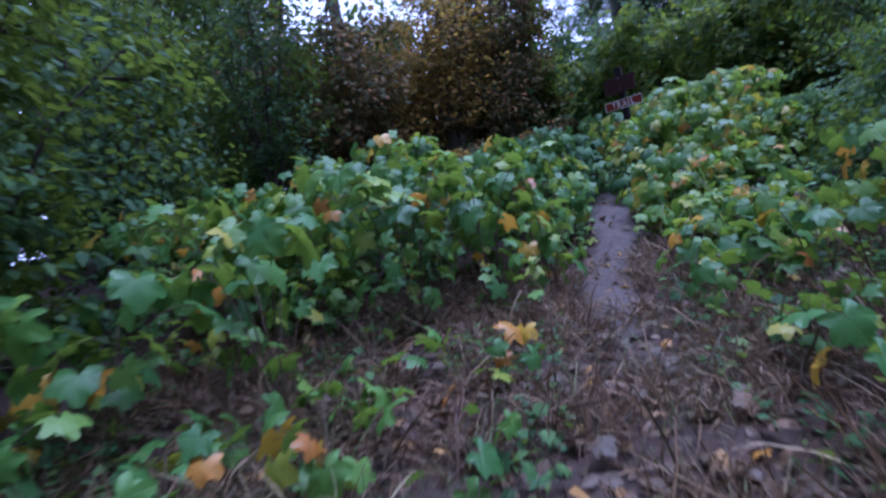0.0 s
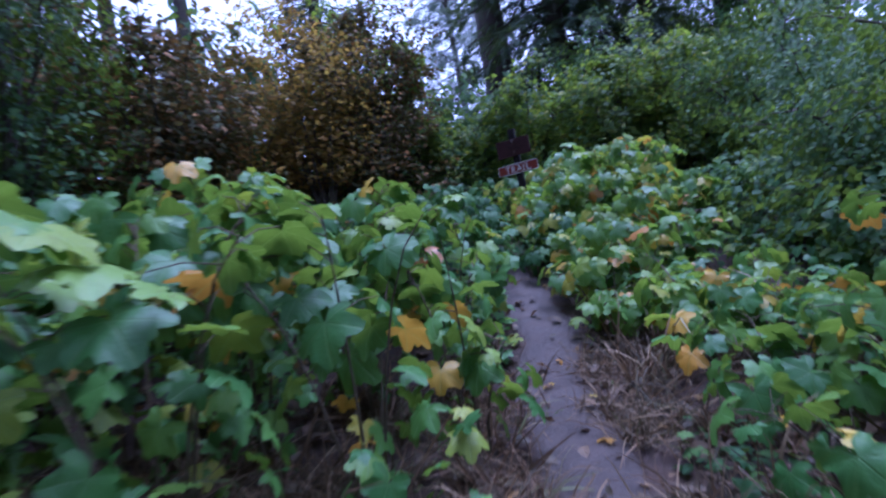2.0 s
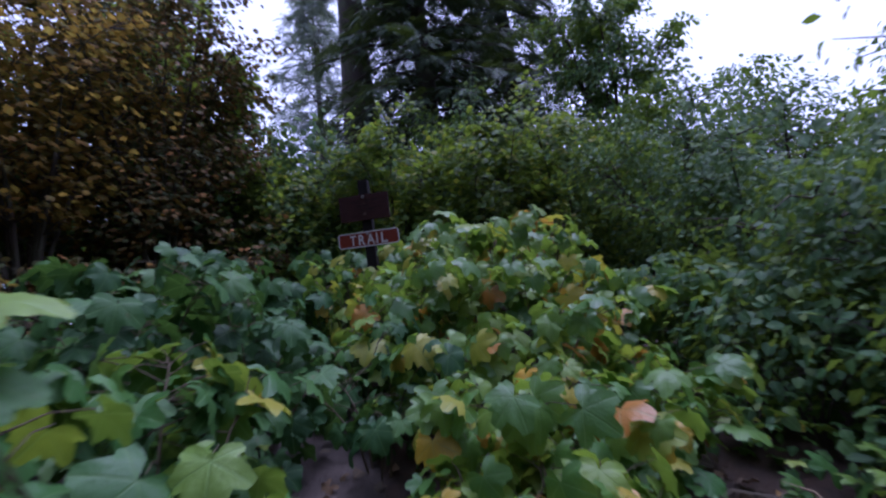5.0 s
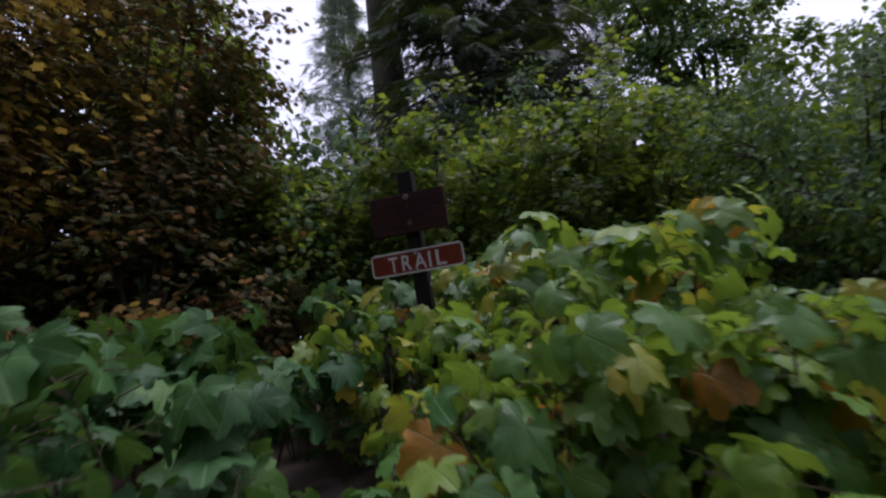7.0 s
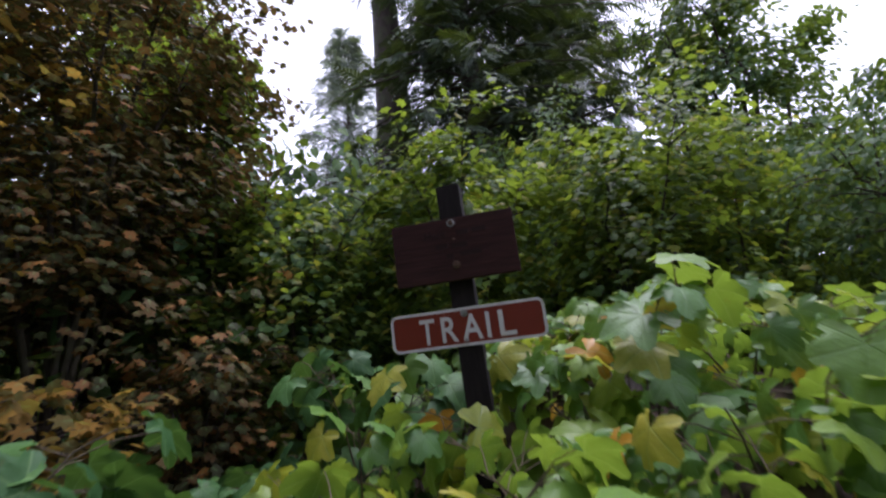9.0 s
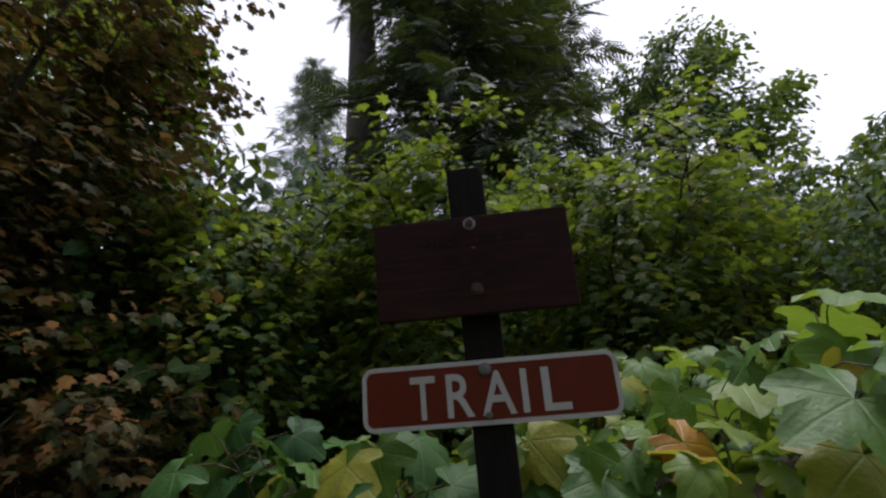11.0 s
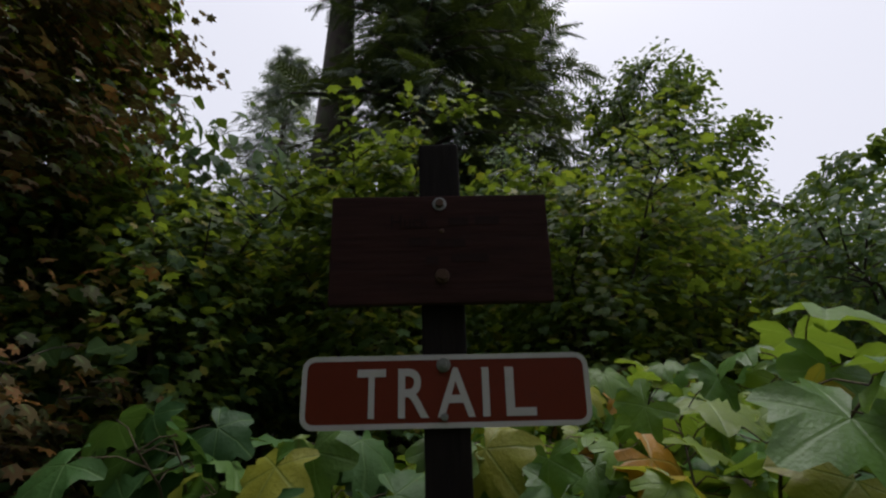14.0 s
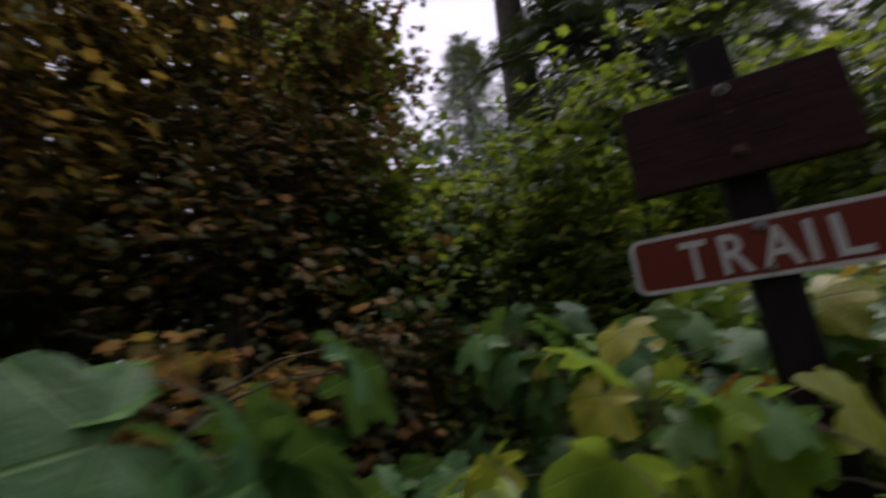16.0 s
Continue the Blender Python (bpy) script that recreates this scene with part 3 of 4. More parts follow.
def conifer(name, x, y, high, radius, trunk, seed, label, first=0.12, branches=90, per=22, size=0.55, droop=0.5, bark=None, lean=0.0, needles=None):
    """A conifer: tapered trunk, drooping limbs in rounds, flat sprays along them."""
    rng = random.Random(seed * 17 + 3)
    base = Vector((x, y, ground_z(x, y) - 0.1))
    tree = empty(name, base, label, "tree")
    pts = [Vector((lean * t * t + 0.03 * math.sin(5 * t), 0.03 * math.cos(4 * t), high * t)) for t in np.linspace(0, 1, 14)]
    flare = [trunk * (1 - 0.93 * t) * (1 + 0.7 * max(0, 0.06 - t) / 0.06) for t in np.linspace(0, 1, 14)]
    child("trunk", tubes_mesh("trunk", [tube(pts, flare, 16)], bark or BARK), tree)
    woods, P, N, W, S = [], [], [], [], []
    for b in range(branches):
        t = first + (1 - first) * (b + rng.random()) / branches
        a = b * 2.4 + rng.gauss(0, 0.3)
        out = Vector((math.cos(a), math.sin(a), 0))
        l = radius * (1 - t) ** 0.75 * rng.uniform(0.65, 1.1) + 0.15
        z0 = high * t
        line = [Vector((lean * t * t, 0, z0)) + out * l * u + Vector((0, 0, l * (0.12 * u - droop * u * u) + 0.10 * l * max(0, u - 0.75) * 4)) for u in (0, 0.25, 0.5, 0.75, 1.0)]
        woods.append(tube(line, [0.012 + 0.022 * l / 4 * (1 - u) * 2 for u in (0, 0.25, 0.5, 0.75, 1.0)], 5))
        side = Vector((-out.y, out.x, 0))
        for j in range(per):
            u = 0.15 + 0.85 * (j + rng.random()) / per
            i = min(3, int(u * 4))
            at = line[i].lerp(line[i + 1], u * 4 - i)
            k = rng.choice((-1, 1))
            way = out * rng.uniform(0.2, 1.0) + side * k * rng.uniform(0.2, 1.0) + Vector((0, 0, -droop * rng.uniform(0.3, 1.6)))
            P.append(tuple(at + side * k * rng.uniform(0, 0.12) * l * 0.5))
            N.append((out.x * 0.35 + rng.gauss(0, 0.3), out.y * 0.35 + rng.gauss(0, 0.3), 0.8))
            W.append(tuple(way))
            S.append(size * rng.uniform(0.6, 1.25))
    child("branchwork", tubes_mesh("branchwork", woods, TWIG), tree, kind="stuff")
    child("crown", joined("crown", FAR_SPRAYS if name == "fir_tree" else SPRAY_SHAPES, np.array(P), turn_to(np.array(N), np.array(W)), np.array(S), needles or CONIFER, False), tree, kind="stuff")
    return tree


def plant_berries():
    """Left thicket, right bank, the low plants in front and the mound about the sign."""
    rng = random.Random(11)
    seed = 0
    taken = []

    def free(x, y, gap):
        if any((x - a) ** 2 + (y - b) ** 2 < gap * gap for a, b in taken):
            return False
        taken.append((x, y))
        return True

    # tall plants close to where the walker halts
    for x, y, high, size, bright, old, label in (
            (2.08, 7.98, 0.98, 0.22, False, 0.0, "berry bush below the sign, its large leaves coloured for shade"),
            (2.55, 8.12, 0.84, 0.22, False, 0.0, "berry bush below the sign, its large leaves coloured for shade"),
            (3.44, 8.74, 1.14, 0.19, False, 0.0, "berry bush with large green leaves behind the post"),
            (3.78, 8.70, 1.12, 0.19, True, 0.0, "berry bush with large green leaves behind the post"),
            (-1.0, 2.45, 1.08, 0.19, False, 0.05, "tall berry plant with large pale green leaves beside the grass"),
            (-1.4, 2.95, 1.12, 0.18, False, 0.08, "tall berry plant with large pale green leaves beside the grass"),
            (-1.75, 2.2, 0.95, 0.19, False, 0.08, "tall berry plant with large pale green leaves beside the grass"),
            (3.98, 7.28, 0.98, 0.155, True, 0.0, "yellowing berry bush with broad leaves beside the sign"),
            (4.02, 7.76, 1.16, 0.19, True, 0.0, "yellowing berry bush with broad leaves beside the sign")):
        free(x, y, 0.1)
        seed += 1
        berry_bush(x, y, high, 6, 72 if y > 5 else 42, size, old, 0.36, seed, label, reach=0.48, bright=bright, shaded=not bright and y > 5)
    # young plants in the grass on either side of the start
    for x, y, high in ((1.78, 2.85, 0.42), (1.98, 3.22, 0.46), (2.25, 3.42, 0.5), (2.2, 2.35, 0.75), (2.35, 2.9, 0.7), (2.75, 2.45, 1.15), (2.75, 3.55, 0.55), (2.65, 1.9, 1.05), (3.15, 3.0, 1.25), (1.7, 2.1, 0.3),
                       (-2.0, 1.75, 0.5), (-1.25, 1.75, 0.3), (-0.62, 1.85, 0.3)):
        free(x, y, 0.1)
        seed += 1
        berry_bush(x, y, high, 4, 30, 0.15, 0.08, 0.30, seed, "young berry plant with broad leaves in the dry grass", single=22)
    for _ in range(900):
        x, y = rng.uniform(-2.4, 2.2), rng.uniform(2.6, 7.2)
        if y < 3.05 + 0.3 * abs(x + 0.3):
            continue
        edge = trail_x(y) - (0.62 if y < 3.3 else 0.30)
        if x > edge or not free(x, y, 0.50):
            continue
        seed += 1
        if y < 5.4:
            high = (1.26 if x < 0.75 else 1.12) * rng.uniform(0.84, 1.1)
            berry_bush(x, y, high, 5, 104, 0.168, 0.065, 0.42, seed, "tall leafy berry bush with a few yellowing lobed leaves", reach=0.56)
        else:
            # the darkened leaf copy stands for shade near the sign
            berry_bush(x, y, rng.uniform(0.72, 0.95) * (0.68 if x < 1.3 else 1.0), 5, 120, 0.135, 0.0, 0.34, seed, "berry bush near the sign, shade put into its leaf green", shaded=True)
    for _ in range(900):
        x, y = rng.uniform(1.5, 5.4), rng.uniform(2.6, 8.6)
        if x < trail_x(y) + (1.15 if y < 4.45 else 0.55 if y < 4.9 else 0.40) or (abs(x - 3.58) < 0.2 and 7.85 < y < 8.4) or (y < 5.0 and x > 3.3) or (y < 5.9 and x > 3.9) or not free(x, y, 0.47 if y < 5.2 else 0.42):
            continue
        seed += 1
        high = 0.44 + 0.17 * min(2.2, max(0, y - 4.8)) + 0.36 * min(1, max(0, x - 3.0)) * min(1, max(0, (y - 5.3) / 1.5))
        if abs(x - 4.66) < 0.26 and abs(y - 8.14) < 0.17:
            continue
        high = max(0.42, high - 1.0 * bank_z(x, y))
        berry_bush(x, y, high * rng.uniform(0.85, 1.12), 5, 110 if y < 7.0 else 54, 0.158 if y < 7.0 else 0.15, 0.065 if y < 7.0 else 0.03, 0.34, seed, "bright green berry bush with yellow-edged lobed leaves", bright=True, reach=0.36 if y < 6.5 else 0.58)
    # plants that close over the trail below the sign
    for x, y, high in ((2.62, 6.55, 0.62), (2.78, 6.95, 0.66), (2.22, 6.75, 0.6), (2.45, 7.2, 0.5), (1.98, 6.15, 0.6), (2.5, 6.1, 0.62)):
        if free(x, y, 0.2):
            seed += 1
            berry_bush(x, y, high, 5, 70, 0.15, 0.0, 0.34, seed, "low berry bush hanging over the narrow trail", shaded=x < 2.7)
    for _ in range(400):
        x, y = rng.uniform(2.1, 3.8), rng.uniform(7.5, 9.3)
        if not free(x, y, 0.46) or (abs(x - 3.58) < 0.3 and y < 8.5) or (abs(x - 2.75) < 0.5 and y < 7.9):
            continue
        seed += 1
        berry_bush(x, y, rng.uniform(0.50, 0.68), 5, 80, 0.15, 0.0, 0.34, seed, "low berry bush by the sign, its large leaves coloured for shade", shaded=True)
    for _ in range(130):
        x, y = rng.uniform(-2.4, 3.2), rng.uniform(0.6, 3.2)
        if -0.65 < x - trail_x(y) < 0.6 or not free(x, y, 0.55) or rng.random() < 0.2:
            continue
        seed += 1
        berry_bush(x, y, rng.uniform(0.16, 0.36), 3, 11, 0.14, 0.10, 0.22, seed, "small young berry plant in dry brown grass", single=14)

plant_berries()


# ---- shrubs and trees ----
def plant_shrubs():
    russet = dict(shapes=MAPLE_SHAPES, meshes=RUSSET_MESHES, material=RUSSET)
    maple = dict(shapes=MAPLE_SHAPES, meshes=MAPLE_MESHES, material=MAPLE)
    amber = dict(shapes=MAPLE_SHAPES, meshes=AMBER_MESHES, material=AMBER)
    hedge = dict(shapes=OVATE_SHAPES, meshes=OVATE_MESHES, material=HEDGE)
    # turning maple thicket beyond the sign
    tall = "tall vine maple thicket with russet and brown autumn leaves"
    woody_shrub("vine_maple", 1.95, 10.8, 5.0, 1.58, **russet, leaves=17000, size=0.085, seed=1, label=tall, singles=160, low=0.0)
    woody_shrub("vine_maple", -0.5, 10.0, 3.9, 1.6, **amber, leaves=8000, size=0.088, seed=2, label=tall, singles=120, low=0.0)
    woody_shrub("vine_maple", 0.6, 11.3, 5.2, 1.6, **amber, leaves=5200, size=0.10, seed=32, label="tall vine maple crown turning orange and yellow", singles=60, low=0.35, fill=0.4)
    woody_shrub("vine_maple", 0.75, 9.9, 4.5, 1.3, **amber, leaves=5600, size=0.09, seed=33, label="vine maple crown turning orange over dark stems", singles=80, low=0.30, fill=0.5)
    for k, (x, y, h, r) in enumerate(((2.0, 9.6, 0.95, 0.6), (1.1, 9.2, 1.0, 0.7), (0.2, 8.7, 1.1, 0.7), (2.8, 10.2, 1.1, 0.6))):
        woody_shrub("low_maple_shrub", x, y, h, r, **(russet if k % 2 else amber), leaves=1500, size=0.085, seed=40 + k, label="low dim shrub with orange and brown leaves", singles=60, low=0.0, thick=0.012, limbs=7)
    # Added beside the thicket to cast shade on the bushes left of the sign.
    woody_shrub("vine_maple", -1.2, 7.9, 3.4, 1.2, **russet, leaves=8500, size=0.09, seed=29, label=tall, singles=60, low=0.0)
    woody_shrub("vine_maple", -2.6, 8.9, 4.0, 1.6, **russet, leaves=9000, size=0.10, seed=4, label=tall, singles=60, low=0.0)
    woody_shrub("vine_maple", 2.0, 12.9, 6.2, 1.4, **maple, leaves=11000, size=0.11, seed=3, label="tall green vine maple with some yellow leaves", singles=60, low=0.0)
    woody_shrub("vine_maple", 2.9, 11.2, 4.6, 0.62, **maple, leaves=5200, size=0.10, seed=34, label="slender green vine maple with some yellow leaves", singles=60, low=0.0, limbs=6)
    # green maples behind the sign
    fresh = "fresh green vine maple behind the trail sign"
    woody_shrub("vine_maple", 5.15, 10.35, 3.35, 1.0, **maple, leaves=9500, size=0.10, seed=5, label=fresh, singles=230, low=0.0)
    woody_shrub("vine_maple", 6.6, 9.3, 3.3, 1.2, **maple, leaves=10500, size=0.10, seed=6, label=fresh, singles=220, low=0.0)
    woody_shrub("vine_maple", 3.75, 11.0, 2.5, 0.95, **maple, leaves=7500, size=0.09, seed=7, label="dark green vine maple in the shade of cedars", singles=120, low=0.0)
    woody_shrub("vine_maple", 8.0, 9.0, 3.7, 1.3, **maple, leaves=9000, size=0.11, seed=27, label="dark green vine maple in the shade of cedars", singles=0, low=0.0)
    edge = "dense dark green shrub at the edge of the clearing"
    woody_shrub("hedge_shrub", 7.9, 7.1, 3.6, 1.25, **hedge, leaves=11000, size=0.085, seed=8, label=edge, singles=120, low=0.0)
    woody_shrub("hedge_shrub", 7.2, 6.0, 2.2, 1.25, **hedge, leaves=11000, size=0.085, seed=9, label=edge, singles=120, low=0.0)
    woody_shrub("hedge_shrub", 8.0, 11.4, 4.6, 1.6, **hedge, leaves=11000, size=0.10, seed=28, label=edge, singles=0, low=0.0)
    # right side of the start
    gloss = "dense shrub with small glossy green leaves"
    woody_shrub("hedge_shrub", 5.6, 4.3, 2.3, 1.2, **hedge, leaves=13000, size=0.075, seed=10, label=gloss, singles=160, low=0.0)
    woody_shrub("hedge_shrub", 4.6, 2.8, 3.1, 1.15, **hedge, leaves=13000, size=0.075, seed=11, label=gloss, singles=160, low=0.0)
    woody_shrub("hedge_shrub", 3.7, 1.2, 2.4, 1.1, **hedge, leaves=12000, size=0.075, seed=12, label=gloss, singles=120, low=0.0)
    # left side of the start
    dark = "tall shrub with shade put into its small green leaves"
    # leaf colour carries the shade on this side
    dim = dict(shapes=OVATE_SHAPES, meshes=SHADED_OVATE_MESHES, material=SHADED_HEDGE)
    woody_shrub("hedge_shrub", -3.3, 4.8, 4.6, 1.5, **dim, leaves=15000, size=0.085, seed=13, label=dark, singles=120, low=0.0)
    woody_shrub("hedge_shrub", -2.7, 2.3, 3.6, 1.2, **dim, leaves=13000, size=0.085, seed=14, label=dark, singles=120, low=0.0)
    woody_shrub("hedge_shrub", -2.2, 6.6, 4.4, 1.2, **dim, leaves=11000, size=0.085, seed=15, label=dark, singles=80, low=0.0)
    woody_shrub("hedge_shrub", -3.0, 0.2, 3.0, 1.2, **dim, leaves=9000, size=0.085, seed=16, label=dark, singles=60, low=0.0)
    # alders
    alder = dict(shapes=OVATE_SHAPES, meshes=OVATE_MESHES, material=HEDGE, category="tree", singles=0, thick=0.07, limbs=7)
    slim, broad = "slender alder with grey-green leaves against the sky", "broad alder with dense green leaves"
    woody_shrub("alder_tree", 11.2, 9.5, 8.0, 1.7, **alder, leaves=26000, size=0.13, seed=17, label=slim, low=0.0, fill=0.65)
    woody_shrub("alder_tree", 13.5, 7.4, 5.6, 2.2, **alder, leaves=12000, size=0.13, seed=18, label=slim, low=0.0, fill=0.5)
    woody_shrub("alder_tree", 11.5, 4.0, 5.0, 2.2, **alder, leaves=9000, size=0.13, seed=19, label=broad, low=0.0)
    woody_shrub("alder_tree", 9.0, 1.0, 5.0, 2.2, **alder, leaves=9000, size=0.13, seed=20, label=broad, low=0.0)
    first = woody_shrub("alder_tree", -6.0, 7.5, 6.5, 2.4, **alder, leaves=4200, size=0.20, seed=21, label=broad, low=0.0)
    for k, (x, y) in enumerate(((-6.0, 3.0), (-5.5, -2.0), (6.5, -2.5), (1.5, -7.0), (-2.5, -6.0), (4.5, -5.5), (-4.6, 10.5), (-7.5, 11.5))):
        copy_thing(first, pose(x, y, ground_z(x, y) - 0.02, 0, 0, 47 * k + 20))
    # lower growth between the trees, all round
    low = woody_shrub("undergrowth_shrub", 7.6, 11.8, 2.6, 1.7, **{**alder, "limbs": 6, "thick": 0.02}, leaves=2000, size=0.20, seed=31, label="dim green undergrowth between the trees", low=0.0, group="undergrowth between the trees")
    low["category"] = "shrub"
    ring = [(2.2, 15.0), (4.2, 14.6), (6.6, 14.2), (0.0, 12.6), (-2.4, 11.6), (-4.2, 7.2), (-4.6, 4.0), (10.4, 12.4), (12.6, 11.0), (-0.4, 15.0), (9.0, 6.0), (9.6, 7.6), (8.0, 4.0), (7.0, 2.2), (6.0, 0.2), (5.0, -1.4), (-4.4, 1.2), (-4.0, -1.6),
            (15.5, 9.0), (15.0, 5.0), (14.0, 13.0), (8.4, 16.0), (12.0, 15.0), (4.6, 17.5), (-6.0, 13.5), (-3.5, 15.0), (1.5, 18.0), (16, 12), (17.5, 7.5), (17, 3)]
    for k, (x, y) in enumerate(ring):
        copy_thing(low, pose(x, y, ground_z(x, y) - 0.05, 0, 0, 61 * k) @ Matrix.Diagonal((1, 1, 0.85 + 0.1 * (k % 5), 1)))
    for k, (x, y, h) in enumerate(((2.9, 12.9, 1.45), (1.4, 12.6, 1.7), (-0.2, 12.0, 1.7), (-1.8, 11.2, 1.6), (4.3, 12.6, 1.3), (5.9, 12.3, 1.4), (3.4, 14.0, 1.6), (-3.6, 9.6, 1.6), (4.9, 11.9, 1.0), (3.3, 12.0, 0.95), (10.4, 10.2, 1.5), (11.4, 8.4, 1.45), (9.8, 8.7, 1.2))):
        copy_thing(low, pose(x, y, ground_z(x, y) - 0.05, 0, 0, 83 * k + 9) @ Matrix.Diagonal((1, 1, h, 1)))
    for k, (x, y) in enumerate(((-8, 21), (-4, 23), (0, 24), (4, 24.5), (8, 23.5), (12, 21.5), (16, 19))):
        copy_thing(low, pose(x, y, ground_z(x, y) - 0.05, 0, 0, 71 * k + 33) @ Matrix.Diagonal((1.9, 1.9, 1.9, 1)))
    for k, (x, y) in enumerate(((4.75, 5.0), (5.3, 5.9), (5.9, 5.2), (4.2, 3.9))):
        copy_thing(low, pose(x, y, ground_z(x, y) - 0.05, 0, 0, 53 * k + 12) @ Matrix.Diagonal((0.5, 0.5, 0.42, 1)))
    # conifers
    feathery = "dense dark cedar with drooping feathery sprays"
    conifer("cedar_tree", 8.0, 16.45, 24, 2.4, 0.74, 1, "tall old cedar with a bare lower trunk and drooping limbs", first=0.62, branches=90, per=24, size=0.6)
    conifer("cedar_tree", 9.0, 14.0, 23, 4.2, 0.40, 2, feathery, first=0.10, branches=270, per=32, size=0.62, droop=0.65)
    conifer("cedar_tree", 12.6, 13.8, 21, 3.8, 0.38, 3, feathery, first=0.08, branches=150, per=22, size=0.85, droop=0.65)
    conifer("fir_tree", 15.6, 38.0, 32, 10.0, 0.45, 4, "far fir with level layered branches, needles paled for mist", first=0.3, branches=84, per=26, size=1.3, droop=0.16, needles=HAZED_FIR)
    conifer("fir_tree", -2.5, 18.0, 22, 2.6, 0.35, 5, "tall dark fir behind the maples", first=0.55, branches=70, per=18, size=0.9, droop=0.3)
    conifer("fir_tree", 2.0, 19.0, 24, 3.4, 0.36, 8, "tall bare-trunked fir behind the maples", first=0.36, branches=100, per=20, size=0.8, droop=0.3)
    conifer("fir_tree", -5.0, 19.0, 24, 2.4, 0.35, 6, "tall dark fir behind the maples", first=0.5, branches=70, per=18, size=0.9, droop=0.3)
    far = conifer("fir_tree", -8.0, 13.0, 20, 3.6, 0.35, 7, "dark fir at the edge of the woods, some added to block light", first=0.06, branches=70, per=12, size=1.4, droop=0.3)
    # Last nine are added, mostly out of view, to block low sky light.
    for k, (x, y, h) in enumerate(((31, 12, 0.5), (34, 4, 0.45), (29, 18, 0.6), (26, 26, 0.7), (-13, 9, 1), (-14, 2, 0.9), (-11, 18, 1), (-14, -12, 0.9), (10, -18, 0.8), (25, -8, 0.6), (-9.5, 5.5, 1), (-9, 1, 0.9), (-8.5, -4, 1), (-5, -9, 1), (0.5, -10.5, 1), (5.5, -9.5, 0.95), (11, -7, 0.8), (-10.5, 14, 1), (-6.5, 16.5, 0.8))):
        copy_thing(far, pose(x, y, ground_z(x, y) - 0.1, 0, 0, 40 * k) @ Matrix.Diagonal((h ** 0.5, h ** 0.5, h, 1)))


plant_shrubs()


# ---- the trail sign ----
def box(bm, size, at=(0, 0, 0), bevel=0.003):
    made = bmesh.ops.create_cube(bm, size=1.0, matrix=Matrix.Translation(at) @ Matrix.Diagonal((*size, 1)))
    edges = list({e for v in made["verts"] for e in v.link_edges})
    if bevel:
        bmesh.ops.bevel(bm, geom=edges, offset=bevel, segments=2, affect="EDGES", profile=0.6)


def rounded_plate(bm, w, h, r, depth):
    """A plate in x-z with round corners, its face towards -y."""
    rim = []
    for cx, cz, a0 in ((w / 2 - r, h / 2 - r, 0), (-w / 2 + r, h / 2 - r, 90), (-w / 2 + r, -h / 2 + r, 180), (w / 2 - r, -h / 2 + r, 270)):
        for k in range(7):
            a = radians(a0 + 15 * k)
            rim.append((cx + r * math.cos(a), cz + r * math.sin(a)))
    front = [bm.verts.new((x, -depth / 2, z)) for x, z in rim]
    back = [bm.verts.new((x, depth / 2, z)) for x, z in rim]
    bm.faces.new(front)
    bm.faces.new(back[::-1])
    for i in range(len(rim)):
        j = (i + 1) % len(rim)
        bm.faces.new((front[j], front[i], back[i], back[j]))
    bmesh.ops.recalc_face_normals(bm, faces=bm.faces[:])


def rounded_frame(bm, w, h, r, band, depth):
    def rim(inset):
        out = []
        for sx, sz, a0 in ((1, 1, 0), (-1, 1, 90), (-1, -1, 180), (1, -1, 270)):
            for k in range(7):
                a = radians(a0 + 15 * k)
                out.append((sx * (w / 2 - r) + (r - inset) * math.cos(a), sz * (h / 2 - r) + (r - inset) * math.sin(a)))
        return out
    loops = [[bm.verts.new((x, y, z)) for x, z in rim(i)] for i, y in ((0, depth / 2), (0, -depth / 2), (band, -depth / 2), (band, depth / 2))]
    n = len(loops[0])
    for a, b in zip(loops, loops[1:] + loops[:1]):
        for i in range(n):
            j = (i + 1) % n
            bm.faces.new((a[i], a[j], b[j], b[i]))
    bmesh.ops.recalc_face_normals(bm, faces=bm.faces[:])


def letter_mesh(text, size, depth, weight, stretch):
    cu = bpy.data.curves.new("letter", "FONT")
    cu.body, cu.size, cu.extrude, cu.offset, cu.align_x = text, size, depth, weight, "CENTER"
    ob = bpy.data.objects.new("letter", cu)
    me = bpy.data.meshes.new_from_object(ob)
    bpy.data.objects.remove(ob)
    me.transform(Matrix.Diagonal((stretch, 1, 1, 1)))
    me.transform(Matrix.Rotation(radians(90), 4, "X"))
    return me


def bolt(parent, x, z, y, washer_r, head_r, material, washer=None):
    bm = bmesh.new()
    bmesh.ops.create_cone(bm, cap_ends=True, segments=24, radius1=washer_r, radius2=washer_r * 0.94, depth=0.003)
    bmesh.ops.bevel(bm, geom=bm.edges[:], offset=0.0004, segments=1, affect="EDGES")
    w = part("washer", bm, washer or material, parent, "dull round steel washer", Matrix.Translation((x, y, z)) @ Matrix.Rotation(radians(90), 4, "X"))
    bm = bmesh.new()
    bmesh.ops.create_cone(bm, cap_ends=True, segments=6, radius1=head_r, radius2=head_r * 0.93, depth=0.009)
    bmesh.ops.bevel(bm, geom=bm.edges[:], offset=0.001, segments=2, affect="EDGES")
    part("bolt_head", bm, material, w, "hexagonal bolt head", Matrix.Translation((0, 0, 0.006)))


